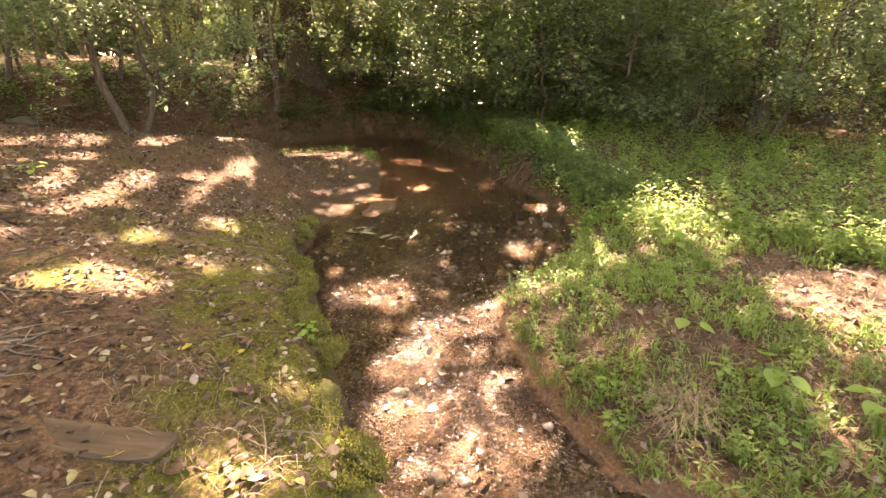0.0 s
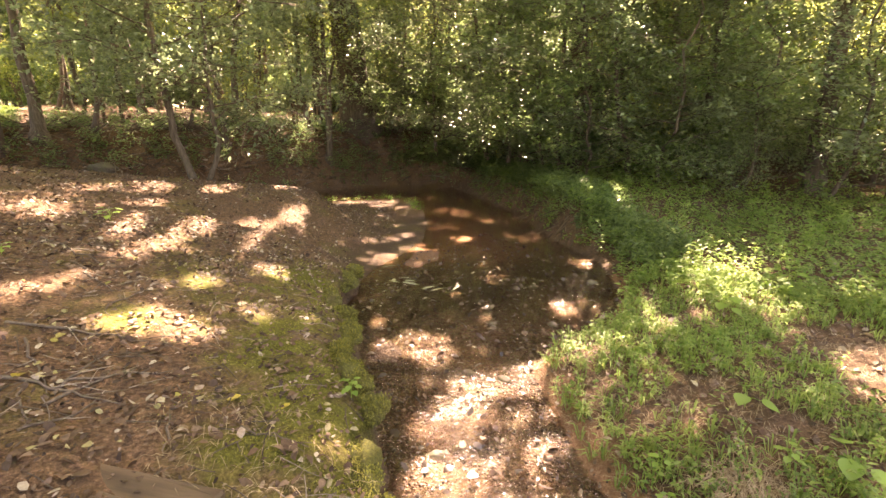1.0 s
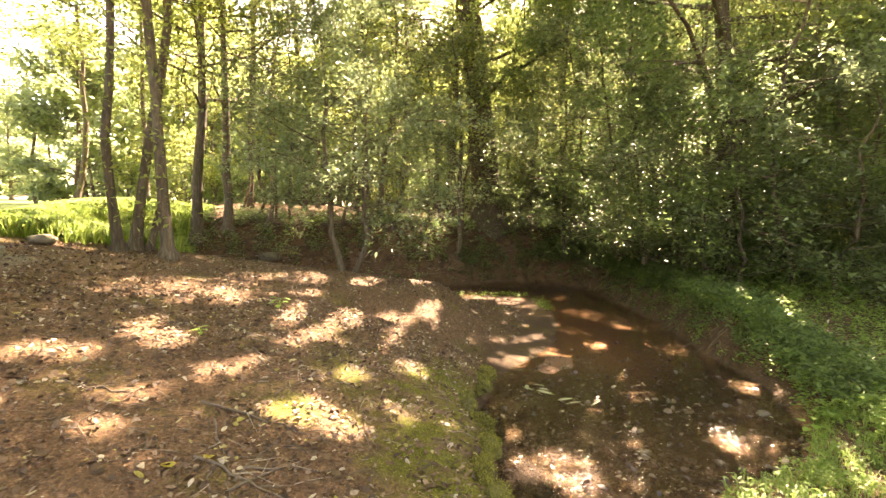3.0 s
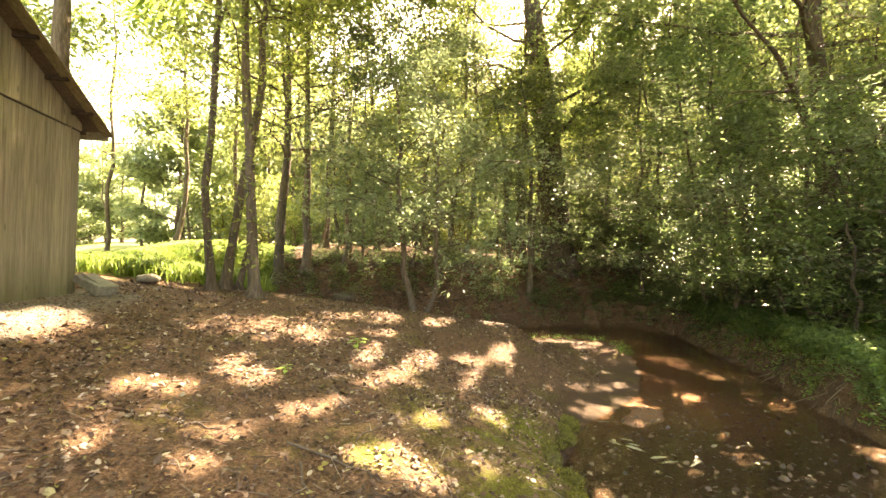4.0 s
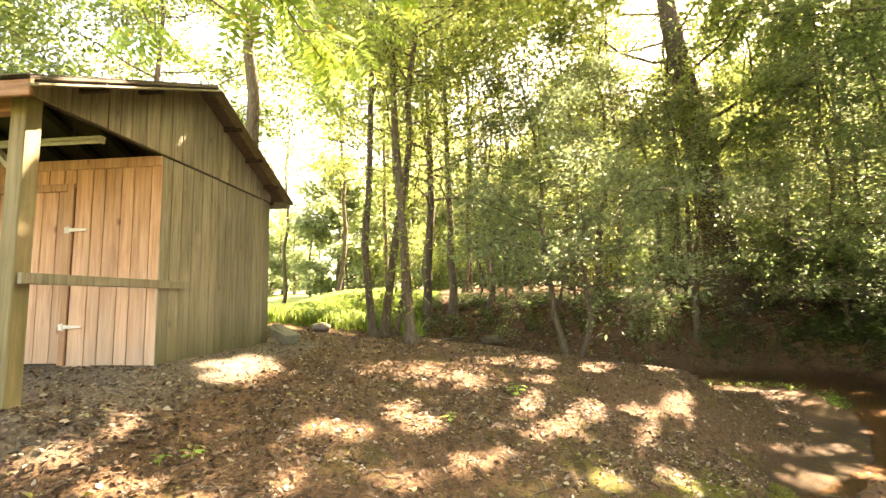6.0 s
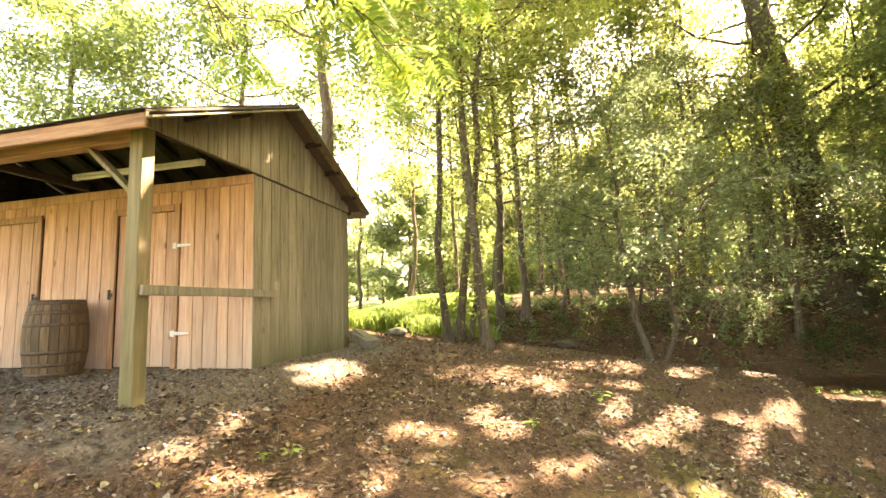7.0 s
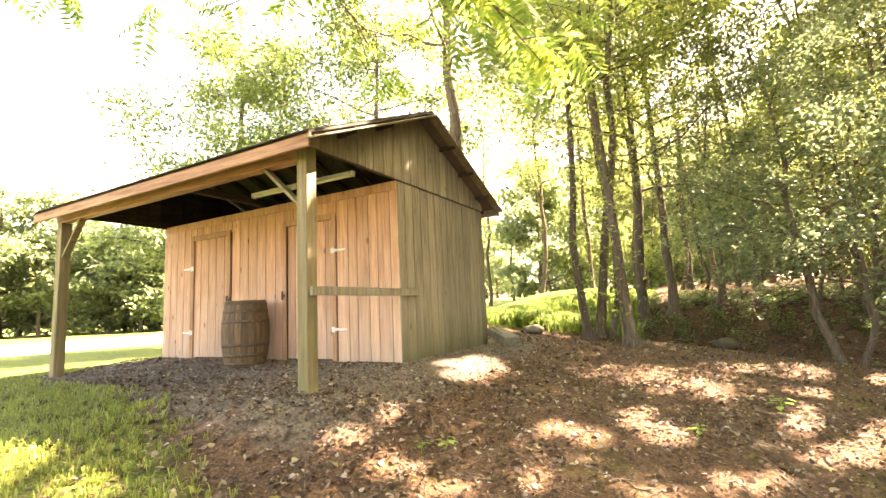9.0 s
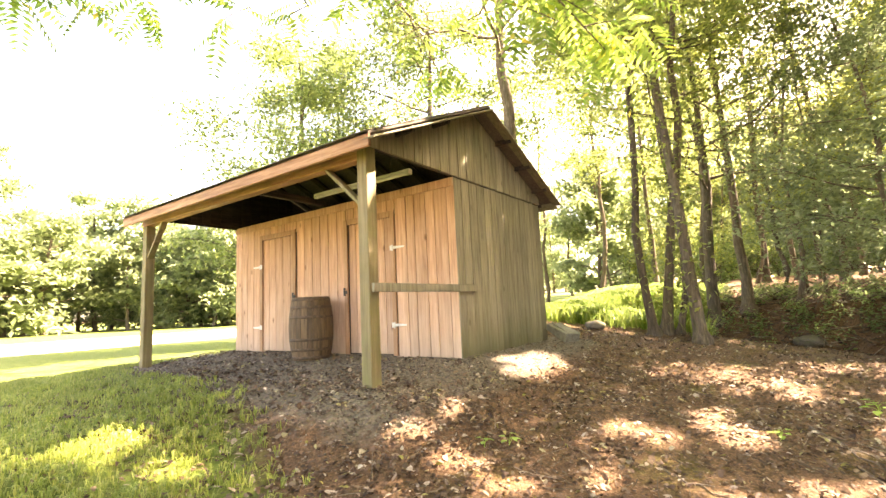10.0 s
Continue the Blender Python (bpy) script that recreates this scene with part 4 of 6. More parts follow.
def dead_leaves(rng, centres, length, wide=0.55):
    """Curled, broad fallen leaves of very mixed size, lying any way up. Returns vertices and triangles."""
    n = len(centres)
    up = rng.normal(0, 0.38, (n, 3)) + np.array([0, 0, 1.0])
    up /= np.linalg.norm(up, axis=1)[:, None]
    d = rng.normal(0, 1, (n, 3))
    d -= up * (d * up).sum(1)[:, None]
    d /= np.linalg.norm(d, axis=1)[:, None]
    w = np.cross(d, up)
    size = (length * np.exp(np.clip(rng.normal(0, 0.5, n), -1.2, 0.75)))[:, None]
    broad = (wide * rng.uniform(0.6, 1.25, n))[:, None]
    curl = rng.uniform(-0.12, 0.3, n)[:, None]
    out = []
    for a, b, c in ((-0.5, 0, 0), (-0.22, 0.46, 1), (0.16, 0.5, 1), (0.5, 0.0, 0.25), (0.2, -0.44, 0.9), (-0.2, -0.5, 1.1)):
        j = rng.uniform(0.8, 1.2, (n, 1))
        out.append(centres + d * size * a * j + w * size * broad * b * j + up * size * curl * c)
    v = np.stack(out, 1).reshape(-1, 3)
    k = np.arange(n)[:, None] * 6
    f = np.concatenate([k + np.array([t]) for t in ((0, 1, 5), (1, 2, 5), (2, 4, 5), (2, 3, 4))], 0)
    return v, f


def grow(rng, height, radius, lean=(0, 0), bare=0.35, reach=2.5, limbs=14, count=3000, leaf=0.12, wiggle=0.12, twigs=4, puff=0.3, rise=0.35, sides=9, flare=1.7, top=0.25, stem_leaves=0.0, stout=0.42):
    """Trunk and limbs (vertices, quads) and leaf centres of a tree that stands at the origin."""
    s = np.linspace(0, 1, 13)
    walkx, walky = np.cumsum(rng.normal(0, wiggle / 3, 13)), np.cumsum(rng.normal(0, wiggle / 3, 13))
    walkx, walky = walkx - walkx[0], walky - walky[0]
    spine = np.column_stack([lean[0] * s ** 1.2 + walkx, lean[1] * s ** 1.2 + walky, s * height])
    spine = np.concatenate([[[0, 0, -0.25 - 1.5 * radius]], [spine[0] + [0, 0, 0.05]], [spine[0] * 0.8 + spine[1] * 0.2], spine[1:]])
    rr = radius * np.concatenate([[flare * 1.15, flare, 1.15], 1 - (1 - top) * s[1:]])
    pieces = [tube(spine, rr, sides, 0.07, rng)]
    tips = []
    for i in range(limbs):
        f = bare + (0.98 - bare) * (i + rng.uniform(0, 1)) / limbs
        at = np.array([np.interp(f, np.concatenate([[-0.02, 0, 0.02], s[1:]]), spine[:, k]) for k in range(3)])
        az = i * 2.4 + rng.uniform(-0.5, 0.5)
        shape = math.sin(math.pi * min(1, 0.25 + 0.75 * (f - bare) / (1 - bare)) ** 0.8) * 0.65 + 0.35
        long = reach * shape * rng.uniform(0.7, 1.15)
        out = np.array([math.cos(az), math.sin(az), 0])
        q = np.linspace(0, 1, 6)[:, None]
        limb = at + out * long * q + np.array([0, 0, long * rise]) * (q ** 1.3) + rng.normal(0, 0.05 * long, (6, 3)) * q
        r0 = max(0.008, radius * (1 - 0.75 * f) * stout)
        pieces.append(tube(limb, r0 * (1 - 0.82 * q[:, 0]), 5))
        for j in range(twigs):
            g = rng.uniform(0.3, 1.0)
            a0 = limb[0] + (limb[-1] - limb[0]) * g
            a0 = np.array([np.interp(g, q[:, 0], limb[:, k]) for k in range(3)])
            dirn = out + rng.normal(0, 0.75, 3)
            dirn[2] = dirn[2] * 0.5 + 0.15
            tl = long * rng.uniform(0.25, 0.5)
            twig = a0 + dirn / np.linalg.norm(dirn) * tl * np.linspace(0, 1, 4)[:, None]
            twig[:, 2] -= 0.12 * tl * np.linspace(0, 1, 4) ** 2
            pieces.append(tube(twig, r0 * 0.35 * np.array([1, 0.8, 0.5, 0.2]), 4))
            tips.append(twig)
        tips.append(limb[2:])
    lines = [t for t in tips]
    pick = rng.integers(0, len(lines), count)
    along = rng.uniform(0.15, 1.0, count)
    pts = np.empty((count, 3))
    for i, line in enumerate(lines):
        m = pick == i
        if m.any():
            fr = along[m] * (len(line) - 1)
            k = np.minimum(fr.astype(int), len(line) - 2)
            pts[m] = line[k] + (line[k + 1] - line[k]) * (fr - k)[:, None]
    pts += rng.normal(0, puff, (count, 3)) * np.array([1, 1, 0.55])
    if stem_leaves:
        n = int(count * stem_leaves)
        z = rng.uniform(0.5, height * bare, n)
        pts[:n] = np.column_stack([np.interp(z, spine[:, 2], spine[:, 0]), np.interp(z, spine[:, 2], spine[:, 1]), z]) + rng.normal(0, radius * 1.6 + 0.05, (n, 3)) * [1, 1, 0.2]
    return joined(pieces), pts


def tree(name, at, label, seed, bark, leaf_mat, category="tree", group="", leaf=0.12, wide=0.5, flat=0.45, gaps=True, **shape):
    """A tree with its trunk and crown at a place; leaves that would close the sun's gaps are left out."""
    g = np.random.default_rng(seed)
    ob = tagged(new(name), label, category, group)
    z = float(ground_z(at[0], at[1])) if len(at) == 2 else at[2]
    ob.location = (at[0], at[1], z)
    (v, f), pts = grow(g, leaf=leaf, **shape)
    part("trunk", raw_mesh("trunk", v, f, bark, True), bark, ob)
    if gaps:
        pts = pts[~open_to_sun(pts + np.array([at[0], at[1], z]), leaf_mat is LEAF_SHINY)]
    v, f = leaves(g, pts, leaf, wide, flat)
    part("crown", raw_mesh("crown", v, f, leaf_mat), leaf_mat, ob)
    return ob


def boughs(ob, centre, radii, clumps, count, leaf, seed, leaf_mat, start=0.55):
    """Long boughs of a tree with their leaves, filling an oval of the roof of leaves over creek and bank; placed to
    shade the ground, mostly out of view.
    """
    g = np.random.default_rng(seed)
    c = g.normal(0, 1, (clumps, 3))
    c = c / np.linalg.norm(c, axis=1)[:, None] * g.uniform(0, 1, (clumps, 1)) ** (1 / 3) * np.array(radii) + np.array(centre)
    foot = np.array(ob.location)
    pieces = []
    q = np.linspace(0, 1, 7)[:, None]
    for end in c:
        a = foot + np.array([0, 0, (end[2] - foot[2]) * g.uniform(start, 0.85)])
        line = a + (end - a) * q + np.array([0, 0, 0.9]) * np.sin(q * math.pi) * 0.5 + g.normal(0, 0.12, (7, 3)) * np.sin(q * math.pi)
        pieces.append(tube(line - foot, 0.045 * (1 - 0.85 * q[:, 0]), 5))
    part("bough", raw_mesh("bough", *joined(pieces), BARK, True), BARK, ob)
    pts = c[g.integers(0, clumps, count)] + g.normal(0, 0.75, (count, 3)) * [1, 1, 0.6]
    pts = pts[~open_to_sun(pts)]
    v, f = leaves(g, pts - foot, leaf, 0.62, 0.6)
    part("bough_leaves", raw_mesh("bough_leaves", v, f, leaf_mat), leaf_mat, ob)


rng = random.Random(11)
# the great tree over the creek
great = tree("great_tree", (-17.7, 8.2), "massive dark old tree with flared base on the bank", 1, BARK, LEAF_TALL, height=17, radius=0.66, lean=(-0.9, -1.8), bare=0.33, reach=5.0, limbs=28, count=34000, stout=0.2, leaf=0.15, wiggle=0.1, twigs=6, puff=0.7, sides=16, flare=1.75, top=0.35, rise=0.3)
# slender trees at the edge of the bank
GROVE = "slender trees on the bank"
for i, (at, h, r, lean) in enumerate([((-9.05, -3.36), 12, 0.085, (0.1, 0.55)), ((-9.4, -3.2), 13, 0.10, (0.0, 0.4)), ((-9.65, -3.0), 11, 0.06, (0.2, 0.5)), ((-8.72, -2.5), 13, 0.105, (-0.1, -0.5))]):
    tree("slender_tree", at, "slender grey-brown tree with high light-green crown", 20 + i, BARK, LEAF_FOREST, group=GROVE, height=h, radius=r, lean=lean, bare=0.42, reach=3.2, limbs=20, count=13000, leaf=0.115, wiggle=0.27, twigs=5, puff=0.36, stem_leaves=0.03)
for i, (at, h, r) in enumerate([((-15.6, -3.0), 12, 0.17), ((-15.9, -2.1), 12, 0.15)]):
    tree("bank_tree", at, "upright brown tree behind the creek bend", 30 + i, BARK, LEAF_FOREST, group="trees behind the creek bend", height=h, radius=r, bare=0.3, reach=4.0, limbs=18, count=10000, leaf=0.12, wiggle=0.15, puff=0.45)
# young forked trees with shiny leaves
for i, (at, h, r, lean) in enumerate([((-10.44, 0.96), 7.4, 0.085, (-0.9, -0.7)), ((-10.75, 1.3), 5.4, 0.07, (-0.1, 0.1))]):
    tree("young_tree", at, "young leaning tree with shiny pale-lit leaves", 40 + i, BARK, LEAF_SHINY, group="young trees on the bank", height=h, radius=r, lean=lean, bare=0.27, reach=3.0, limbs=19, count=13000, leaf=0.105, wiggle=0.3, twigs=6, puff=0.3, rise=0.25, flat=0.5)
tree("young_tree", (-15.7, 2.6), "young spreading tree with shiny pale-lit leaves", 43, BARK, LEAF_SHINY, group="young trees on the bank", height=9.5, radius=0.09, lean=(0.6, -0.3), bare=0.3, reach=3.4, limbs=22, count=15000, leaf=0.115, wiggle=0.3, twigs=6, puff=0.32, rise=0.25, flat=0.5)
tree("leaning_tree", (-15.7, 6.05), "thin brown tree leaning over the creek", 44, BARK, LEAF_SHINY, height=8.5, radius=0.11, lean=(0.1, -0.6), bare=0.35, reach=3.0, limbs=16, count=9000, leaf=0.11, wiggle=0.3, twigs=5, puff=0.4, flat=0.6)
tree("dark_young_tree", (-17.4, 6.0), "dark forked young tree under the great tree", 45, BARK, LEAF_TALL, height=8, radius=0.12, lean=(0.2, -0.6), bare=0.35, reach=2.4, limbs=12, count=3000, leaf=0.14, wiggle=0.3)
# tall trees of the grassy bank, whose crowns reach over the creek
TALL = "tall trees of the grassy bank"
for i, (at, h, r, lean, reach, n, bark) in enumerate([
        ((-8.4, 11.2), 15, 0.30, (-0.6, -1.5), 6.0, 12000, BARK), ((-7.4, 14.3), 14, 0.17, (0, -0.8), 4.5, 8000, PALE_BARK), ((-2.9, 13.1), 15, 0.22, (0.6, -0.6), 5.0, 9000, BARK), ((-2.2, 15.4), 14, 0.2, (0.5, 0), 4.5, 6000, BARK),
        ((-1.2, 14.5), 13, 0.10, (0.6, 0), 3.5, 4000, BARK), ((-9.2, 15.7), 14, 0.14, (0.2, 0), 4.0, 6000, BARK), ((-12.6, 13.0), 15, 0.18, (0, -0.5), 5.0, 9000, BARK), ((-5.2, 12.4), 14, 0.10, (0.2, -0.6), 4.0, 6000, BARK)]):
    tree("tall_tree", at, "tall dark-trunked tree with a wide green crown" if bark is BARK else "tall pale-trunked tree with a wide green crown", 60 + i, bark, LEAF_TALL, group=TALL, height=h, radius=r, lean=lean, bare=0.26 if i in (0, 1, 6, 7) else 0.4, reach=reach, limbs=22, count=int(n * (1.9 if i in (0, 1, 6, 7) else 0.8)), leaf=0.145, wiggle=0.25, twigs=6, puff=0.55)

over = [o for o in scene.objects if o.name.startswith("tall_tree")]
# leaf cover set where its shade falls on bank and creek, mostly out of view
boughs(over[6], (-16.3, 10.6, 11.2), (4.2, 3.8, 1.5), 36, 7000, 0.21, 700, LEAF_TALL, 0.8)
boughs(over[0], (-12.6, 6.6, 11.4), (4.4, 3.8, 1.5), 40, 10500, 0.21, 701, LEAF_TALL, 0.75)
boughs(over[0], (-9.4, 9.4, 11.6), (4.0, 3.6, 1.4), 34, 7500, 0.21, 702, LEAF_TALL, 0.75)
boughs(over[1], (-7.6, 13.2, 11.4), (3.8, 3.4, 1.4), 26, 3200, 0.21, 703, LEAF_TALL, 0.75)
grove = [o for o in scene.objects if o.name.startswith("slender_tree")]
boughs(grove[1], (-12.2, 1.6, 10.8), (4.0, 3.2, 1.5), 44, 12000, 0.17, 704, LEAF_FOREST, 0.82)

# walnut: its limbs hang over the porch roof
walnut = tagged(new("walnut_tree"), "walnut tree with drooping feathery bright-green leaves", "tree")
WALNUT_AT = (3.6, -4.6)
walnut.location = (*WALNUT_AT, float(ground_z(*WALNUT_AT)))
g = np.random.default_rng(77)
pieces, stems = [], []
pieces.append(tube([(0, 0, -0.3), (0, 0, 0.05), (-0.05, 0.03, 1.5), (-0.2, 0.1, 3.2), (-0.5, 0.1, 5.2), (-0.8, 0.2, 7.5), (-1.0, 0.2, 9.5)], [0.34, 0.27, 0.22, 0.2, 0.16, 0.1, 0.03], 12, 0.06, g))
ENDS = [(-1.9, -1.96, 2.15), (-2.34, -3.42, 2.85), (-1.66, -3.5, 3.05), (-1.36, -4.0, 3.0), (-1.15, -4.5, 3.1), (-0.66, -5.3, 3.35), (0.15, -5.3, 2.9), (-1.83, -2.58, 2.7), (-2.2, -0.8, 2.65), (-2.0, -2.9, 3.2), (-3.0, -4.0, 3.95), (-2.5, -2.2, 3.4), (-3.4, -3.0, 4.0), (-2.5, -5.0, 3.8), (-4.0, -5.2, 4.7), (-4.5, -3.5, 4.9), (-2.9, -1.4, 3.6), (-3.8, -2.0, 4.4), (-3.2, -2.45, 2.85), (-3.0, -2.1, 3.1), (-3.5, -4.2, 3.2), (-2.9, -3.2, 3.6), (-2.7, -3.8, 3.4), (-3.4, -1.5, 3.5)]
foot = np.array(walnut.location)
for k, end in enumerate(ENDS):
    end = np.array(end) - foot
    start = np.array([-0.3, 0.1, 4.2 + 0.2 * k])
    q = np.linspace(0, 1, 12)[:, None]
    limb = start + (end - start) * q + np.array([0, 0, 1.0]) * np.sin(q * math.pi) * g.uniform(0.5, 1.0) + g.normal(0, 0.05, (12, 3)) * np.sin(q * math.pi)
    a = math.atan2(end[1] - start[1], end[0] - start[0])
    pieces.append(tube(limb, 0.04 * (1 - 0.9 * q[:, 0]), 6))
    for j in range(8):
        fr = g.uniform(0.72, 1.0)
        p0 = np.array([np.interp(fr, q[:, 0], limb[:, c]) for c in range(3)])
        d = np.array([math.cos(a), math.sin(a), 0]) * 0.6 + g.normal(0, 0.8, 3) * [1, 1, 0.3] + [0, 0, -0.1]
        d /= np.linalg.norm(d)
        tl = g.uniform(0.25, 0.6)
        twig = p0 + d * tl * np.linspace(0, 1, 5)[:, None] - np.array([0, 0, 0.2 * tl]) * np.linspace(0, 1, 5)[:, None] ** 2
        pieces.append(tube(twig, 0.006 * np.array([1, 0.85, 0.7, 0.5, 0.3]), 4))
        for m in range(6):
            u = g.uniform(0.1, 1.0)
            stems.append((np.array([np.interp(u, np.linspace(0, 1, 5), twig[:, c]) for c in range(3)]), d))
v, f = joined(pieces)
part("trunk", raw_mesh("trunk", v, f, BARK, True), BARK, walnut)
vs, fs, at = [], [], 0
for p0, d in stems:
    dirn = d * 0.5 + g.normal(0, 0.7, 3) + np.array([0, 0, -0.45])
    dirn /= np.linalg.norm(dirn)
    side = np.cross(dirn, [0, 0, 1.0])
    side /= np.linalg.norm(side) + 1e-6
    up = np.cross(side, dirn)
    long = g.uniform(0.27, 0.42)
    for i in range(8):
        u = 0.2 + 0.8 * i / 7
        c = p0 + dirn * long * u - np.array([0, 0, 0.12 * long]) * u * u
        size = 0.088 * (0.75 + 0.5 * math.sin(math.pi * u)) * g.uniform(0.85, 1.15)
        for sg in (-1, 1):
            ld = side * sg * 0.9 + dirn * 0.4 - up * 0.25
            ld /= np.linalg.norm(ld)
            w = np.cross(ld, up)
            vs.append(np.array([c, c + ld * size * 0.42 + w * size * 0.16, c + ld * size - up * size * 0.1, c + ld * size * 0.42 - w * size * 0.16]))
            fs.append([(at, at + 1, at + 2), (at, at + 2, at + 3)])
            at += 4
pts = np.concatenate(vs)
tri = np.concatenate([np.array(x) for x in fs])
closed = open_to_sun(pts[tri[:, 0]] + np.array(walnut.location))
part("crown", raw_mesh("crown", pts, tri[~closed], LEAF_WALNUT), LEAF_WALNUT, walnut, "drooping feathery compound leaves")
# unseen leaf cover added overhead to keep sky light off the near bank
boughs(walnut, (-0.4, 0.2, 8.6), (4.6, 4.2, 1.4), 60, 24000, 0.2, 705, LEAF_WALNUT)
boughs(walnut, (0.6, -2.4, 7.4), (3.6, 3.2, 1.2), 44, 15000, 0.2, 706, LEAF_WALNUT)
# tree behind the shed
tree("shade_tree", (-11.2, -7.4), "tall dark tree rising behind the shed", 90, BARK, LEAF_FOREST, height=15, radius=0.24, lean=(0.3, 0.4), bare=0.5, reach=4.6, limbs=22, count=20000, leaf=0.16, wiggle=0.2, twigs=5, puff=0.5)
tree("shade_tree", (-12.5, -11.5), "leafy light-green tree standing behind the shed", 91, BARK, LEAF_TALL, height=12, radius=0.16, bare=0.25, reach=4.4, limbs=24, count=26000, leaf=0.16, wiggle=0.2, twigs=5, puff=0.5)

tree("shade_tree", (-9.8, -15.4), "leafy light-green tree beyond the shed", 92, BARK, LEAF_TALL, height=11.5, radius=0.16, bare=0.2, reach=3.4, limbs=24, count=24000, leaf=0.16, wiggle=0.2, twigs=5, puff=0.5)

# woods: a few kinds, repeated
WOODS = "trees of the woods"
kinds = []
for k, (h, r, bare, reach, n, bark) in enumerate([(11, 0.09, 0.25, 2.3, 3000, BARK), (13, 0.13, 0.35, 2.8, 3200, BARK), (9, 0.055, 0.2, 1.9, 2400, BARK), (12, 0.075, 0.3, 2.1, 2600, PALE_BARK), (14, 0.16, 0.4, 3.2, 3400, BARK), (7, 0.04, 0.15, 1.6, 2200, BARK)]):
    kinds.append(tree("woodland_tree", (-24 - 2 * k, 4 + 3 * k), "slim woodland tree with sparse backlit leaves", 100 + k, bark, LEAF_FOREST, group=WOODS, gaps=False, height=h, radius=r, bare=bare, reach=reach, limbs=11, count=int(n * 0.6), leaf=0.18, wiggle=0.35, twigs=3, puff=0.38, lean=(rng.uniform(-0.6, 0.6), rng.uniform(-0.6, 0.6))))
placed = 0
spots = []
while placed < 175:
    ang, d = rng.uniform(radians(70), radians(207)), rng.uniform(15.5, 42) ** 1.0
    x, y = 1.0 + d * math.cos(ang), -0.6 + d * math.sin(ang)
    dw = float(away(np.array(x), np.array(y), RIGHT))
    if bool(inside(np.array(x), np.array(y), CREEK)) or dw < 1.2 or (x > -13 and y < 12 and dw < 3.5) or (y < -2.5 and x > -30) or (x > -14.5 and y < 6):
        continue
    if ang > radians(196) and d < 36:
        continue
    if any(math.hypot(x - a, y - b) < 0.8 for a, b in spots):
        continue
    spots.append((x, y))
    s = rng.uniform(0.85, 1.2)
    if (x > -29 and -1 < y < 26) or (x > -44 and y < 16):  # near the creek each one is grown for its place
        tree("woodland_tree", (x, y), "slim woodland tree with sparse backlit leaves", 800 + placed, BARK, LEAF_FOREST, group=WOODS, height=rng.uniform(8, 13), radius=rng.uniform(0.045, 0.12), bare=rng.uniform(0.34, 0.55) if x < -17 and y < 10 else rng.uniform(0.12, 0.35), reach=rng.uniform(1.8, 2.8), limbs=14, count=3200, leaf=0.14, wiggle=0.35, puff=0.38, lean=(rng.uniform(-0.6, 0.6), rng.uniform(-0.6, 0.6)))
    else:
        copy_thing(kinds[rng.randrange(6)], Matrix.Translation((x, y, float(ground_z(x, y)))) @ Matrix.Rotation(rng.uniform(0, 6.28), 4, "Z") @ Matrix.Diagonal((s, s, s, 1)))
    placed += 1
for i, (x, y) in enumerate(((-13.2, 12.4), (-15.0, 13.0), (-16.9, 11.8), (-12.0, 15.2), (-18.6, 13.5), (-10.4, 13.4), (-18.8, 9.6), (-19.5, 6.9))):
    tree("woodland_tree", (x, y), "leafy woodland tree at the creek bend", 980 + i, BARK, LEAF_SHINY if i % 2 else LEAF_FOREST, group=WOODS, height=rng.uniform(9, 12), radius=0.08, bare=0.12, reach=2.9, limbs=18, count=5200, leaf=0.12, wiggle=0.35, puff=0.42)

for i, (ang, d) in enumerate(((158, 21.5), (165, 20), (170, 22.5), (176, 21), (182, 23), (187, 20.5), (192, 25), (198, 26), (204, 31))):
    x, y = 0.9 + d * math.cos(radians(ang)), -0.9 + d * math.sin(radians(ang))
    tree("woodland_tree", (x, y), "tall leafy woodland tree with a light crown", 1000 + i, BARK, LEAF_FOREST, group=WOODS, height=15.5, radius=0.12, bare=0.36, reach=3.9, limbs=20, count=9500, leaf=0.16, wiggle=0.35, twigs=5, puff=0.5)

# leafy saplings leaning out from the grassy bank
SAPLINGS = "saplings of the grassy bank"
sap = [tree("sapling", at, "leafy sapling spreading over the grassy bank", 250 + k, BARK, mat, group=SAPLINGS, height=h, radius=0.045, bare=0.05, reach=2.0, limbs=20, count=6500, leaf=0.115, wiggle=0.27, twigs=5, puff=0.28, rise=0.3, flat=0.6, lean=(0.1, -0.5)) for k, (at, h, mat) in enumerate((((-8.9, 10.3), 5.6, LEAF_SHINY), ((-7.0, 9.9), 4.6, LEAF_DARK), ((-11.2, 11.2), 6.2, LEAF_SHINY)))]
for i, (x, y, s, k) in enumerate(((-5.4, 10.6, 0.95, 0), (-4.0, 11.9, 1.05, 1), (-10.2, 10.4, 1.05, 1), (-12.9, 11.6, 1.1, 0), (-2.4, 12.4, 1.0, 2), (-6.4, 12.6, 1.2, 2), (-14.6, 10.9, 1.0, 1), (-0.4, 13.2, 0.95, 0), (1.4, 13.8, 1.1, 1), (-17.0, 9.4, 1.0, 2), (-8.0, 12.4, 1.2, 1))):
    tree("sapling", (x, y), "leafy sapling spreading over the grassy bank", 260 + i, BARK, LEAF_DARK if k == 1 else LEAF_SHINY, group=SAPLINGS, height=5.4 * s, radius=0.045, bare=0.05, reach=2.0 * s, limbs=20, count=5200, leaf=0.12, wiggle=0.4, twigs=5, puff=0.28, rise=0.3, flat=0.6, lean=(0.1, -0.5))

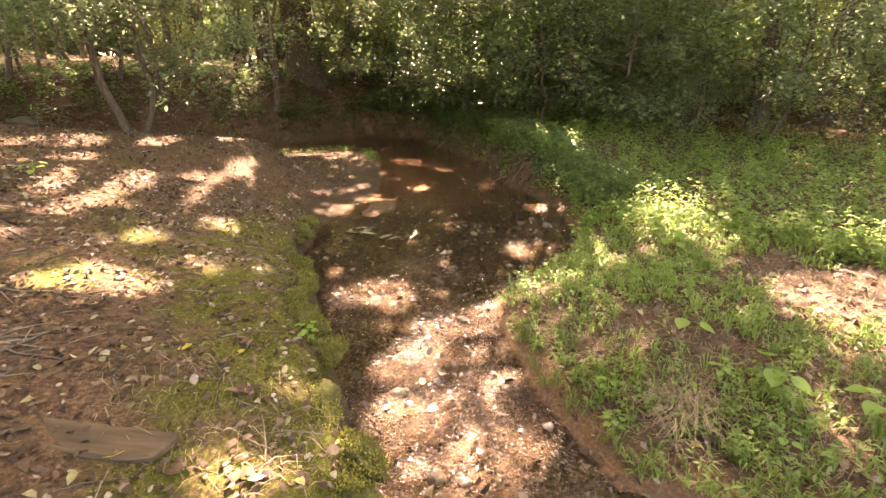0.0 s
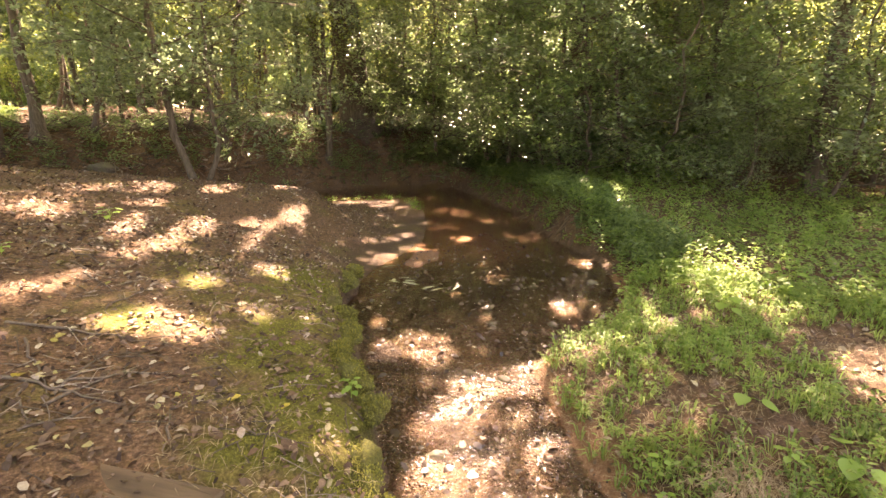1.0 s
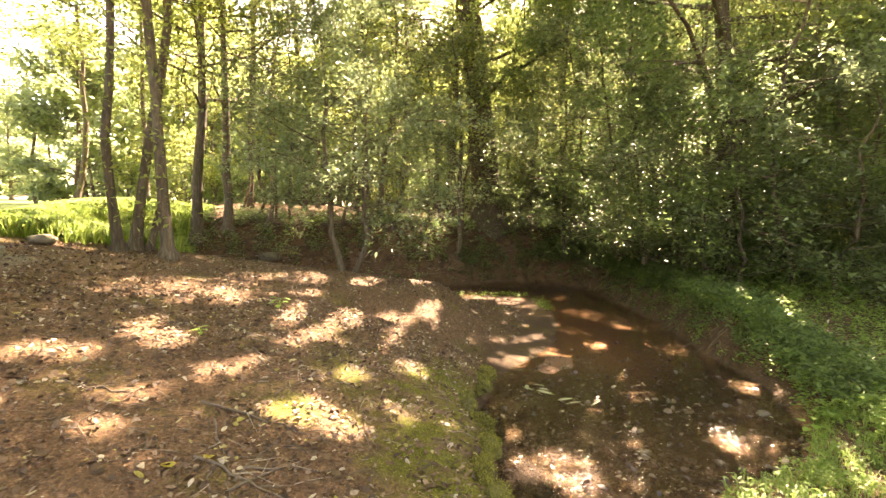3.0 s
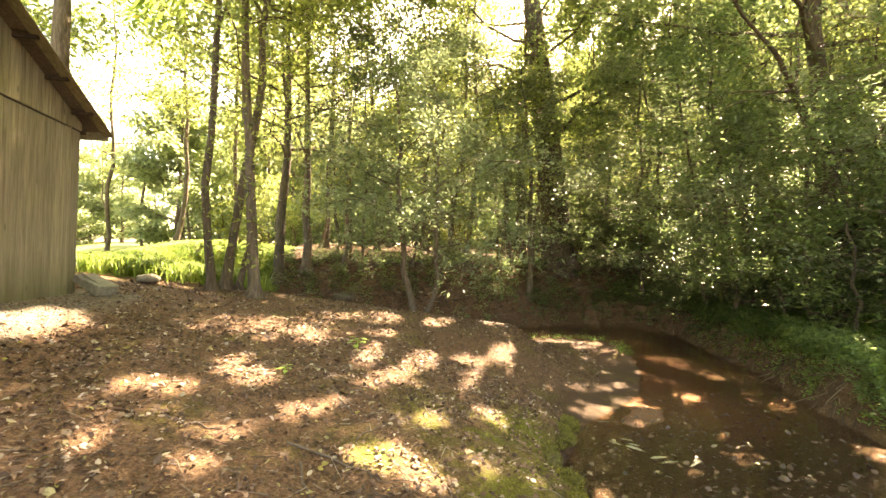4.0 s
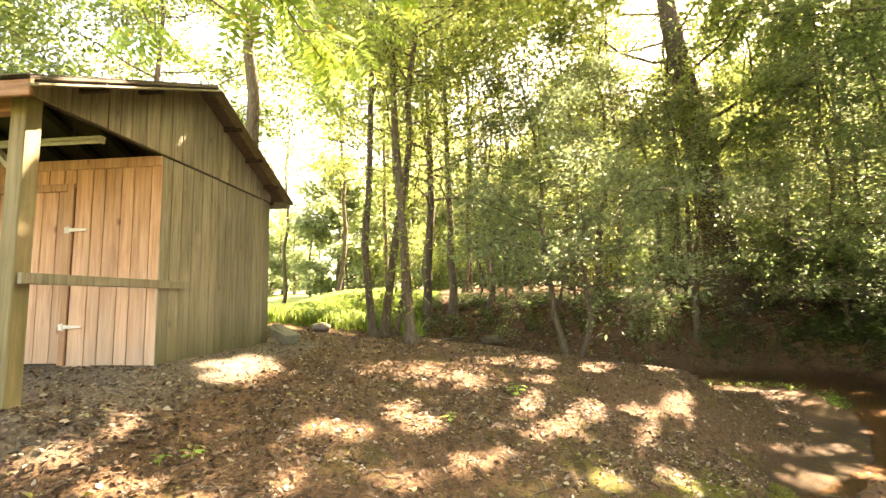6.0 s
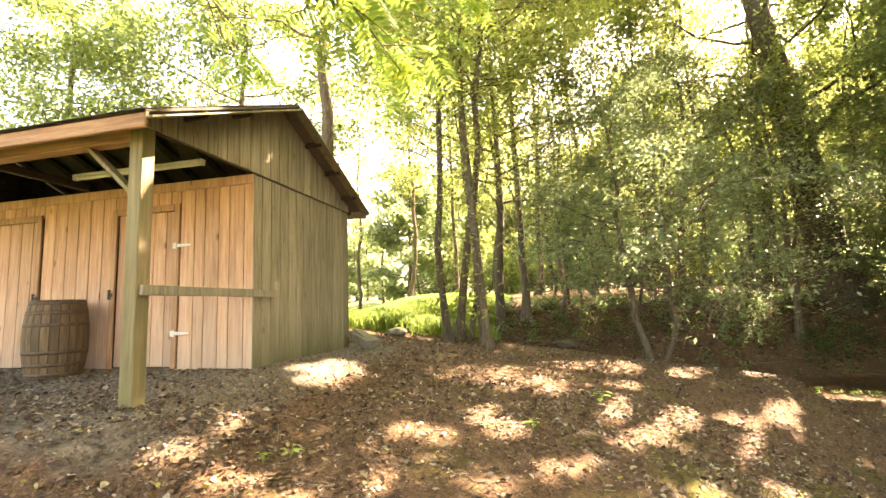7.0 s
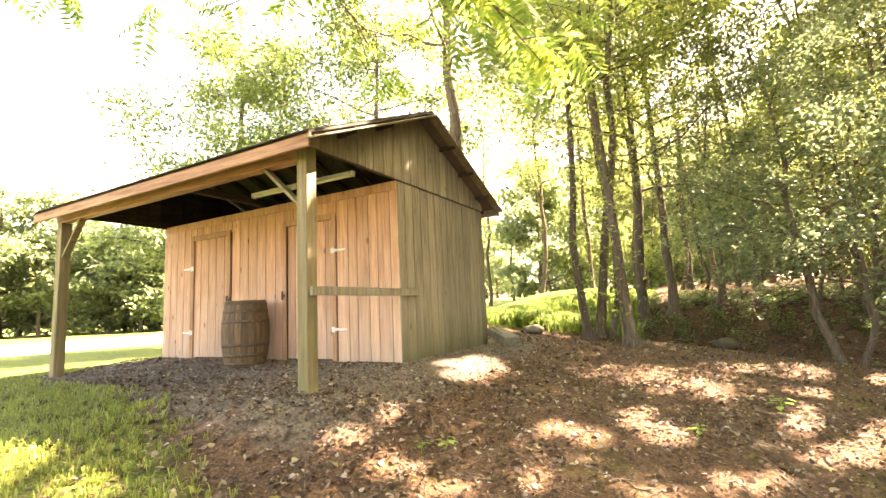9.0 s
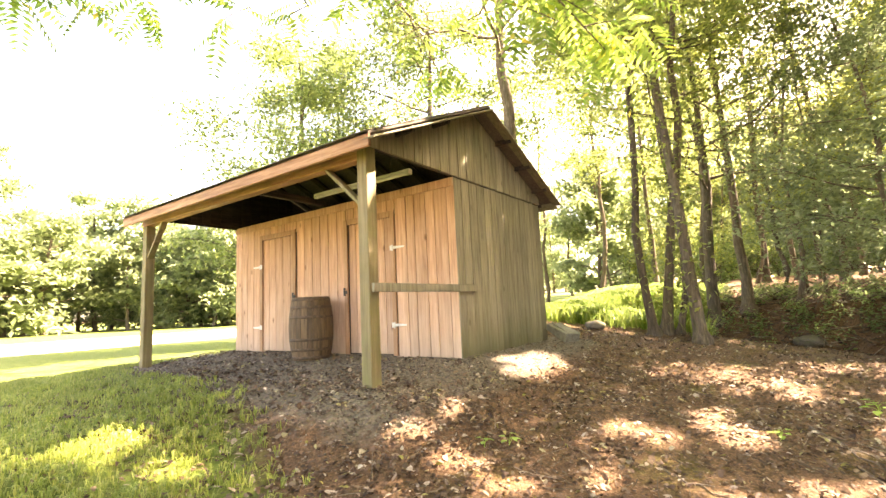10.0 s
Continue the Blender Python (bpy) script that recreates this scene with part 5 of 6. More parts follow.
for i, (at, h, reach, mat) in enumerate((((-10.3, 10.0), 8.5, 2.8, LEAF_DARK), ((-12.0, 10.7), 10.5, 3.2, LEAF_SHINY), ((-13.6, 10.9), 9.0, 3.0, LEAF_DARK), ((-8.3, 10.4), 9.5, 3.0, LEAF_DARK), ((-15.6, 10.8), 9.5, 3.0, LEAF_SHINY), ((-6.6, 11.2), 9.0, 2.8, LEAF_SHINY), ((-14.7, 10.2), 11.0, 3.2, LEAF_DARK), ((-16.8, 10.2), 11.0, 3.0, LEAF_DARK))):
    tree("understory_tree", at, "dense dark-green understory tree hanging over the bend", 280 + i, BARK, mat, group="understory trees at the bend", height=h, radius=0.07, bare=0.04, reach=reach, limbs=28, count=13000, leaf=0.115, wiggle=0.35, twigs=6, puff=0.3, rise=0.2, flat=0.62, lean=(0.3, -1.0))

# understory bushes
BUSHES = "bushes of the understory"
bushes = []
for k, mat in enumerate((LEAF_DARK, LEAF_FOREST, LEAF_SHINY, LEAF_DARK)):
    bushes.append(tree("bush", (-18 - k * 1.5, 10.5 + 1.3 * k), "leafy green understory bush at the wood's edge" if mat is not LEAF_SHINY else "understory bush with shiny leaves", 200 + k, BARK, mat, "bush", BUSHES, gaps=False, height=2.6 + 0.5 * k, radius=0.03, bare=0.05, reach=1.35, limbs=13, count=1900, leaf=0.12, wiggle=0.4, twigs=3, puff=0.24, rise=0.7, flare=1.1))


def bush_at(x, y, s, k=None):
    copy_thing(bushes[rng.randrange(4) if k is None else k], Matrix.Translation((x, y, float(ground_z(x, y)) - 0.05)) @ Matrix.Rotation(rng.uniform(0, 6.28), 4, "Z") @ Matrix.Diagonal((s, s, s * rng.uniform(0.8, 1.2), 1)))


for i, (x, y) in enumerate(((-12.2, 12.2), (-10.4, 11.4), (-8.6, 10.9), (-6.9, 11.8), (-5.6, 13.6), (-4.4, 15.0), (-11.4, 14.4), (-9.0, 13.4), (-7.2, 16.5), (-13.9, 11.4), (-2.9, 16.8), (-0.6, 15.8), (-1.6, 18.0), (1.2, 17.2), (-5.6, 17.6), (-15.8, 10.6), (-17.8, 3.6), (-16.2, 9.2), (-18.3, 9.9), (-19.6, 5.5), (-13.2, 14.6), (-3.6, 19.5), (0.4, 20.5), (2.6, 19.0))):
    bush_at(x, y, rng.uniform(0.75, 1.25))
for x, y in ((-16.9, 11.3), (-17.6, 12.4), (-18.6, 12.2)):
    bush_at(x, y, 1.0, 1)
for i in range(34):
    bush_at(rng.uniform(-9, 3.5), rng.uniform(12.8, 17.5), rng.uniform(0.4, 0.7))
for i in range(40):
    ang, d = rng.uniform(radians(80), radians(160)), rng.uniform(19, 34)
    x, y = 1.0 + d * math.cos(ang), -0.6 + d * math.sin(ang)
    if y > -3:
        bush_at(x, y, rng.uniform(0.9, 1.6))

for i in range(16):  # low growth along the cut bank
    u = i / 15
    bush_at(-16.5 + 12.5 * u + rng.uniform(-0.4, 0.4), 10.9 - 1.0 * u + 1.2 * u * u + rng.uniform(0.0, 0.7), rng.uniform(0.45, 0.75), 0 if i % 3 else 2)
for i in range(34):
    ang, d = radians(148 + 46 * (i + rng.uniform(0, 1)) / 34), rng.uniform(27, 36)
    bush_at(1 + d * math.cos(ang), -1 + d * math.sin(ang), rng.uniform(0.8, 1.3))

# far trees round the lawn and field
far_kinds = []
for k, (h, reach, bare, n) in enumerate([(13, 5.0, 0.03, 4200), (16, 5.4, 0.04, 4600), (10, 4.4, 0.02, 3800)]):
    far_kinds.append(tree("field_tree", (-34 - 8 * k, -64 - 5 * k), "broad leafy tree at the edge of the lawn", 300 + k, BARK, LEAF_FAR_HAZED, group="trees round the lawn", gaps=False, height=h, radius=0.25, bare=bare, reach=reach, limbs=15, count=n, leaf=0.62, wiggle=0.2, twigs=3, puff=0.75))
for i in range(62):
    u = i / 61
    ang = radians(200 + 80 * u)
    d = rng.uniform(55, 72) + (18 if u < 0.3 else 0)
    x, y = 1 + d * math.cos(ang), -1 + d * math.sin(ang)
    s = rng.uniform(0.75, 1.15)
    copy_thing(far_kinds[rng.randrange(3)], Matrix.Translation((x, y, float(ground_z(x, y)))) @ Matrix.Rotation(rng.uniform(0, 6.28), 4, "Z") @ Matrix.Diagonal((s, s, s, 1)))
for x, y, s in ((-27.6, -10.1, 0.55), (-28.8, -10.2, 0.5)):
    copy_thing(far_kinds[1], Matrix.Translation((x, y, float(ground_z(x, y)))) @ Matrix.Diagonal((s, s, s, 1)))
for i in range(60):
    ang, d = radians(72 + 122 * (i + rng.uniform(0, 1)) / 60), rng.uniform(38, 56)
    x, y = 1 + d * math.cos(ang), -1 + d * math.sin(ang)
    s = rng.uniform(0.75, 1.15)
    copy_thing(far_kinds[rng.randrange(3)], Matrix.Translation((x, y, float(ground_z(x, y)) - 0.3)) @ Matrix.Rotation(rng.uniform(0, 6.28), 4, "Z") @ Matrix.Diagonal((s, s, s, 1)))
for i in range(44):  # low growth behind the woods
    ang, d = radians(92 + 100 * (i + rng.uniform(0, 1)) / 44), rng.uniform(36, 42)
    bush_at(1 + d * math.cos(ang), -1 + d * math.sin(ang), rng.uniform(1.5, 2.2))
for i in range(18):
    ang, d = (radians(97 + 38 * (i + rng.uniform(0, 1)) / 13), rng.uniform(31, 38)) if i < 13 else (radians(138 + 3.5 * (i - 13)), rng.uniform(43, 48))
    x, y = 1 + d * math.cos(ang), -1 + d * math.sin(ang)
    s = rng.uniform(1.0, 1.25)
    copy_thing(far_kinds[rng.choice((0, 1))], Matrix.Translation((x, y, float(ground_z(x, y)) - 0.3)) @ Matrix.Rotation(rng.uniform(0, 6.28), 4, "Z") @ Matrix.Diagonal((s, s, s, 1)))


# ---- ground cover and small things ----
g = np.random.default_rng(400)


def scatter(n, xlo, xhi, ylo, yhi, keep):
    x, y = g.uniform(xlo, xhi, n), g.uniform(ylo, yhi, n)
    m = keep(x, y)
    x, y = x[m], y[m]
    return np.column_stack([x, y, ground_z(x, y)])


def stuff(name, v, f, material, label, category):
    ob = new(name, raw_mesh(name, v, f, material))
    return tagged(ob, label, category, kind="stuff")


def dry_land(x, y):
    return inside(x, y, LEFT_LAND) & (away(x, y, LEFT) > 0.09 + 0.7 * smooth(-x, 5.0, 6.5) * (y > 2))


# fallen leaves, thick near the camera
p = np.concatenate([scatter(40000, -6, 2.0, -4.2, 1.8, lambda x, y: dry_land(x, y) & (beside_shed(x, y) > np.where(x < -3.6, 0.9, 0.4)) & (g.uniform(0, 1, len(x)) < 0.55 + 0.45 * wave(x, y, 1.6, 21))),
                    scatter(34000, -13, -4, -5, 6, lambda x, y: dry_land(x, y) & (beside_shed(x, y) > 0.8)),
                    scatter(16000, -4.0, 1.5, -10, -2.3, lambda x, y: dry_land(x, y) & (x > FRONT + 0.1) & (g.uniform(0, 1, len(x)) < 0.85 - 0.7 * smooth(x, -1.0, 0.6))), scatter(450, -7, -4, -4.5, -3.2, dry_land), scatter(3800, -2.9, -0.6, -8.5, -3.0, dry_land)])
p[:, 2] += 0.012
v, f = dead_leaves(g, p, 0.035)
stuff("leaf_litter", v, f, DRY, "brown and tan fallen leaves strewn over the earth", "fallen leaves")
p = scatter(9000, -4, 2.4, 1.6, 8, lambda x, y: ~inside(x, y, CREEK) & ~inside(x, y, LEFT_LAND))
p[:, 2] += 0.012
v, f = dead_leaves(g, p, 0.045)
stuff("leaf_litter", v, f, DRY, "brown fallen leaves among the creekside grass", "fallen leaves")
p = scatter(16000, -20, -12.5, -5, 12, lambda x, y: ~inside(x, y, CREEK) & ~inside(x, y, LEFT_LAND) & (away(x, y, RIGHT) < 4.5))
p[:, 2] += 0.02
v, f = dead_leaves(g, p, 0.085)
stuff("leaf_litter", v, f, DRY, "brown fallen leaves on the far bank", "fallen leaves")


def pebbles(p, size, squash=0.6):
    """Small uneven stones: a squashed eight-sided lump at each place."""
    n = len(p)
    base = np.array([(1, 0, 0), (-1, 0, 0), (0, 1, 0), (0, -1, 0), (0, 0, 1), (0, 0, -1)], float)
    tri = np.array([(0, 2, 4), (2, 1, 4), (1, 3, 4), (3, 0, 4), (2, 0, 5), (1, 2, 5), (3, 1, 5), (0, 3, 5)])
    a = g.uniform(0, 6.28, n)
    s = size * g.uniform(0.5, 1.5, (n, 1, 3)) * np.array([1, 1, squash])
    b = (base[None] * g.uniform(0.75, 1.25, (n, 6, 1))) * s
    x = b[..., 0] * np.cos(a)[:, None] - b[..., 1] * np.sin(a)[:, None]
    y = b[..., 0] * np.sin(a)[:, None] + b[..., 1] * np.cos(a)[:, None]
    v = np.stack([x, y, b[..., 2]], -1) + p[:, None]
    f = (np.arange(n)[:, None, None] * 6 + tri[None]).reshape(-1, 3)
    return v.reshape(-1, 3), f


p = scatter(30000, -7.5, -0.8, -11, -3.0, lambda x, y: (beside_shed(x, y) < 1.2) & ((x > FRONT + 0.05) | (y > NEAR_END + 0.03)) & (g.uniform(0, 1, len(x)) < 1.15 - beside_shed(x, y)))
v, f = pebbles(p, 0.014)
stuff("gravel", v, f, PEBBLE, "grey crushed gravel round the shed", "gravel")
p = scatter(42000, -6.5, 1.6, 0.3, 6.5, lambda x, y: inside(x, y, CREEK) & (g.uniform(0, 1, len(x)) < (0.6 + 0.5 * wave(x, y, 1.1, 31)) * smooth(x, -5.8, -4.3)))
p = np.concatenate([p, scatter(30000, -3.4, 0.8, 0.6, 3.4, lambda x, y: inside(x, y, CREEK))])
v, f = pebbles(p, np.exp(g.normal(-4.75, 0.42, len(p)))[:, None, None])
stuff("creek_gravel", v, f, BEDSTONE, "wet brown gravel on the creek bed", "gravel")

# twigs and straws
pieces = []
for q in scatter(900, -6, 1.6, -4.2, 1.4, lambda x, y: dry_land(x, y) & (beside_shed(x, y) > 0.6)):
    a, long = g.uniform(0, 6.28), g.uniform(0.06, 0.3)
    s = np.linspace(-0.5, 0.5, 4)
    bend = g.uniform(-0.2, 0.2)
    x, y = q[0] + long * (s * math.cos(a) - bend * s * s * math.sin(a)), q[1] + long * (s * math.sin(a) + bend * s * s * math.cos(a))
    pieces.append(tube(np.column_stack([x, y, ground_z(x, y) + 0.012]), [0.004, 0.0035, 0.003, 0.002], 4))
stuff("twig_litter", *joined(pieces), TWIG, "thin dry twigs strewn over the earth", "twigs")


def branch(at, turn, long, thick, seed, label="dry fallen branch lying on the leaves"):
    r = np.random.default_rng(seed)
    s = np.linspace(-0.5, 0.5, 8)
    x = at[0] + long * s * math.cos(turn) + r.normal(0, 0.03 * long, 8)
    y = at[1] + long * s * math.sin(turn) + r.normal(0, 0.03 * long, 8)
    main = np.column_stack([x, y, ground_z(x, y) + thick * 0.8])
    out = [tube(main, thick * (1 - 0.7 * (s + 0.5)), 6, 0.1, r)]
    for k in (3, 5):
        a = turn + r.choice([-0.7, 0.7])
        q = np.linspace(0, 1, 4)
        xx, yy = main[k, 0] + 0.3 * long * q * math.cos(a), main[k, 1] + 0.3 * long * q * math.sin(a)
        out.append(tube(np.column_stack([xx, yy, ground_z(xx, yy) + thick]), thick * 0.45 * (1 - 0.7 * q), 5))
    ob = new("fallen_branch", raw_mesh("fallen_branch", *joined(out), TWIG, True))
    return tagged(ob, label, "branch", "fallen branches")


for i, (x, y, turn, long, thick) in enumerate(((-4.5, -0.9, 0.5, 1.0, 0.014), (-3.8, -0.75, 0.4, 0.8, 0.011), (-2.6, -0.8, 1.0, 0.9, 0.012), (-1.9, -0.7, 2.2, 0.6, 0.01), (-2.2, -1.0, 0.2, 0.7, 0.01), (-1.5, -0.35, 2.9, 0.5, 0.008), (-1.05, 0.05, 0.6, 0.45, 0.007), (-3.0, -1.9, 1.2, 0.6, 0.009), (-2.0, -2.6, 2.4, 0.6, 0.009), (-1.2, -2.4, 0.8, 0.5, 0.008), (-1.85, -0.85, 0.9, 0.7, 0.012), (-1.95, -0.6, 1.6, 0.55, 0.009), (-2.1, -0.75, 2.7, 0.6, 0.01), (-1.75, -1.0, 0.1, 0.5, 0.008), (-1.6, -0.8, 2.0, 0.45, 0.008), (-2.5, 0.0, 0.3, 0.5, 0.007), (-3.3, -0.5, 2.5, 0.55, 0.008))):
    branch((x, y), turn, long, thick, 500 + i)


def big_leaf(at, turn, size, material, label, tilt=0.2):
    """One broad fallen leaf with a raised rim and a midrib."""
    bm = bmesh.new()
    n = 9
    mid, lft, rgt = [], [], []
    for i in range(n):
        u = i / (n - 1)
        w = 0.34 * math.sin(math.pi * u ** 0.85) * (1 + 0.1 * math.sin(9 * u))
        curl = 0.10 * math.sin(math.pi * u)
        mid.append(bm.verts.new(((u - 0.5) * size, 0, 0.02 * size + 0.05 * size * u * u)))
        lft.append(bm.verts.new(((u - 0.5) * size, w * size, curl * size + 0.03 * size)))
        rgt.append(bm.verts.new(((u - 0.5) * size, -w * size, curl * size * 0.7 + 0.03 * size)))
    for i in range(n - 1):
        for a in (lft, rgt):
            try:
                bm.faces.new((mid[i], mid[i + 1], a[i + 1], a[i]))
            except ValueError:
                pass
    bmesh.ops.remove_doubles(bm, verts=bm.verts[:], dist=0.0005)
    bmesh.ops.recalc_face_normals(bm, faces=bm.faces[:])
    bmesh.ops.solidify(bm, geom=bm.faces[:], thickness=0.0006)
    me = bpy.data.meshes.new("fallen_leaf")
    bm.to_mesh(me)
    bm.free()
    me.materials.append(material)
    ob = new("fallen_leaf", me)
    ob.matrix_world = pose(at[0], at[1], float(ground_z(*at)) + 0.008, g.uniform(-12, 12), g.uniform(-12, 12), turn)
    return tagged(ob, label, "leaf", "large fallen leaves")


for i, (x, y, s, m) in enumerate(((-1.95, -1.25, 0.12, YELLOW), (-2.05, -1.05, 0.10, YELLOW), (-1.5, -0.05, 0.08, YELLOW), (-1.35, 0.2, 0.07, YELLOW), (-3.05, 0.25, 0.11, DRY), (-1.75, 0.3, 0.1, DRY), (-1.9, -0.3, 0.1, DRY), (-0.95, 0.1, 0.12, DRY), (-0.7, 0.45, 0.08, DRY), (-1.55, -0.55, 0.1, DRY), (-2.2, -0.4, 0.09, DRY), (-2.45, -0.1, 0.09, DRY), (-1.2, -0.2, 0.09, DRY), (-0.6, -0.3, 0.11, DRY), (-0.8, -0.45, 0.12, YELLOW), (-1.1, -0.75, 0.1, DRY), (-2.8, -0.5, 0.09, DRY), (-3.2, 0.6, 0.09, DRY), (-1.2, -1.9, 0.09, YELLOW), (-1.6, -2.4, 0.1, DRY), (-2.1, -1.9, 0.09, DRY), (-1.0, -2.6, 0.1, DRY), (-0.9, -2.1, 0.08, YELLOW), (-2.4, -2.7, 0.09, DRY))):
    big_leaf((x, y), g.uniform(0, 360), s, m, "yellowed fallen leaf on the earth" if m is YELLOW else "pale dry fallen leaf on the earth")

# creekside grass
def blades(p, long, wide, spread_out, per, material, name, label, category, lift=0.75):
    n = len(p) * per
    c = np.repeat(p, per, 0)
    a = g.uniform(0, 6.28, n)
    out = np.column_stack([np.cos(a), np.sin(a), np.zeros(n)])
    side = np.column_stack([-np.sin(a), np.cos(a), np.zeros(n)])
    h = (long * g.uniform(0.5, 1.3, n))[:, None]
    k = (spread_out * g.uniform(0.3, 1.2, n))[:, None]
    b = c + out * g.uniform(0, 0.03, n)[:, None]
    m = b + out * h * k * 0.45 + np.array([0, 0, 1.0]) * h * lift
    t = b + out * h * k * 1.15 + np.array([0, 0, 1.0]) * h * (lift + 0.1 - 0.35 * k)
    w = side * wide * g.uniform(0.7, 1.3, n)[:, None]
    v = np.stack([b - w * 0.4, b + w * 0.4, m + w, m - w, t], 1).reshape(-1, 3)
    i = np.arange(n)[:, None] * 5
    f = np.concatenate([i + [[0, 1, 2]], i + [[0, 2, 3]], i + [[3, 2, 4]]], 0)
    return stuff(name, v, f, material, label, category)


def herbs(p, high, leaf, per, material, name, label, category):
    """Small upright stems with leaves set along them."""
    n = len(p) * per
    c = np.repeat(p, per, 0)
    h = np.repeat(high * g.uniform(0.5, 1.3, len(p)), per)
    u = g.uniform(0.15, 1.0, n)
    lean = np.repeat(g.normal(0, 0.25, (len(p), 2)), per, 0)
    c = c + np.column_stack([lean * (h * u)[:, None], h * u]) + np.column_stack([g.normal(0, leaf * 0.75, (n, 2)), np.zeros(n)])
    v, f = leaves(g, c, leaf, 0.42, 0.62, 0.1)
    return stuff(name, v, f, material, label, category)


def right_land(x, y):
    return ~inside(x, y, CREEK) & ~inside(x, y, LEFT_LAND) & (away(x, y, RIGHT) > 0.06)


def lush(x, y):
    """Bare in the middle of the near bank, dense beyond and along the creek."""
    near = 0.5 + 0.5 * wave(x, y, 1.2, 41)
    bare = np.exp(-(((x - 0.7) / 0.9) ** 2 + ((y - 4.7) / 0.6) ** 2)) + 0.8 * np.exp(-(((x + 0.1) / 0.5) ** 2 + ((y - 3.1) / 0.3) ** 2))
    return np.clip(0.2 + 0.55 * near + 0.6 * smooth(y, 5.3, 6.5) - bare, 0, 1)


p = scatter(5600, -2.6, 2.6, 1.7, 6.4, lambda x, y: right_land(x, y) & (g.uniform(0, 1, len(x)) < lush(x, y)))
blades(p, 0.12, 0.0055, 0.8, 7, GRASS, "creekside_grass", "bright green low grass on the creek bank", "grass")
herbs(p[::2], 0.19, 0.048, 15, GRASS, "stiltgrass", "leafy green stiltgrass on the creek bank", "grass")
p = scatter(5200, -12, 4, 5.4, 13.5, lambda x, y: right_land(x, y) & (g.uniform(0, 1, len(x)) < 0.85 - 0.5 * smooth(y, 10, 13)))
herbs(p, 0.3, 0.075, 16, GRASS, "stiltgrass", "dense dark-green stiltgrass before the woods", "grass")
p = scatter(16000, -15.5, -2.5, 6, 12, lambda x, y: right_land(x, y) & (away(x, y, RIGHT) < 1.3) & (away(x, y, RIGHT) > g.uniform(0.12, 0.62, len(x))))
herbs(p, 0.35, 0.09, 16, LEAF_DARK, "bank_plants", "shaded green plants overhanging the creek bank", "plants")
p = scatter(7000, -19.5, -12.5, -4, 13, lambda x, y: right_land(x, y) & (away(x, y, RIGHT) < 3.6) & (wave(x, y, 1.7, 91) + 0.5 * wave(x, y, 0.6, 92) > 0.0))
herbs(p, 0.42, 0.1, 12, LEAF_DARK, "bank_plants", "dark ground cover on the far bank", "plants")
p = scatter(260, -12.7, -9.6, 4.4, 7.4, lambda x, y: inside(x, y, LEFT_LAND) & (away(x, y, LEFT) < 0.4))
herbs(p, 0.16, 0.06, 12, HERB, "waterside_herbs", "small bright herbs at the water's edge", "plants")
# moss tufts on the bank's lip
p = scatter(26000, -4.8, 0.9, -0.6, 2.3, lambda x, y: dry_land(x, y) & (away(x, y, LEFT) < 1.1) & (wave(x, y, 0.9, 12) + 0.4 * wave(x, y, 0.25, 52) > -0.1 + 0.6 * (away(x, y, LEFT) - 0.45)))
MOSS = leafy("moss", [(0.065, 0.067, 0.011), (0.13, 0.127, 0.019), (0.23, 0.21, 0.035)], 0.25, 0.8)
blades(p, 0.011, 0.0032, 0.8, 3, MOSS, "moss_tufts", "soft yellow-green moss on the bank's lip", "moss")
# lawn
p = scatter(21000, -4.0, 1.6, -12, -2.4, lambda x, y: g.uniform(0, 1, len(x)) < zones(x, y)[1] * (0.6 + 0.4 * wave(x, y, 1.1, 61)))
blades(p, 0.085, 0.0045, 0.8, 7, LAWN_GRASS, "lawn_grass", "short sunlit lawn grass", "grass")
p = scatter(13000, -24, -9.4, -9.5, -2.4, lambda x, y: g.uniform(0, 1, len(x)) < zones(x, y)[1])
blades(p, 0.42, 0.012, 0.9, 7, MEADOW, "meadow_grass", "tall bright meadow grass on the slope", "grass")
# dry grass tuft
p = np.column_stack([g.normal(0.35, 0.09, 60), g.normal(2.35, 0.09, 60)])
p = np.column_stack([p, ground_z(p[:, 0], p[:, 1])])
blades(p, 0.2, 0.003, 1.3, 7, STRAW, "dry_grass_tuft", "tuft of pale dry grass at the water", "grass", 0.45)
p = scatter(500, -1.6, 0.2, -0.5, 0.35, lambda x, y: dry_land(x, y) & (g.uniform(0, 1, len(x)) < 0.5))
blades(p, 0.1, 0.0018, 1.6, 2, STRAW, "straw_litter", "thin pale straw among the leaves", "straw", 0.25)
p = scatter(2400, -2.2, 1.8, 1.9, 5.2, lambda x, y: right_land(x, y))
blades(p, 0.12, 0.002, 1.5, 3, STRAW, "straw_litter", "thin pale straw among the creekside grass", "straw", 0.3)
pieces = []
for q in scatter(2400, -18.5, -12.5, -3.5, 11.5, lambda x, y: right_land(x, y) & (away(x, y, RIGHT) < 2.6)):
    a, long = g.uniform(0, 6.28), g.uniform(0.3, 1.1)
    s = np.linspace(0, 1, 4)
    pieces.append(tube(np.column_stack([q[0] + long * s * math.cos(a), q[1] + long * s * math.sin(a), q[2] + 0.1 + long * g.uniform(-0.1, 0.6) * s]), [0.012, 0.01, 0.007, 0.004], 4))
stuff("brushwood", *joined(pieces), TWIG, "tangle of dead brushwood on the far bank", "brushwood")
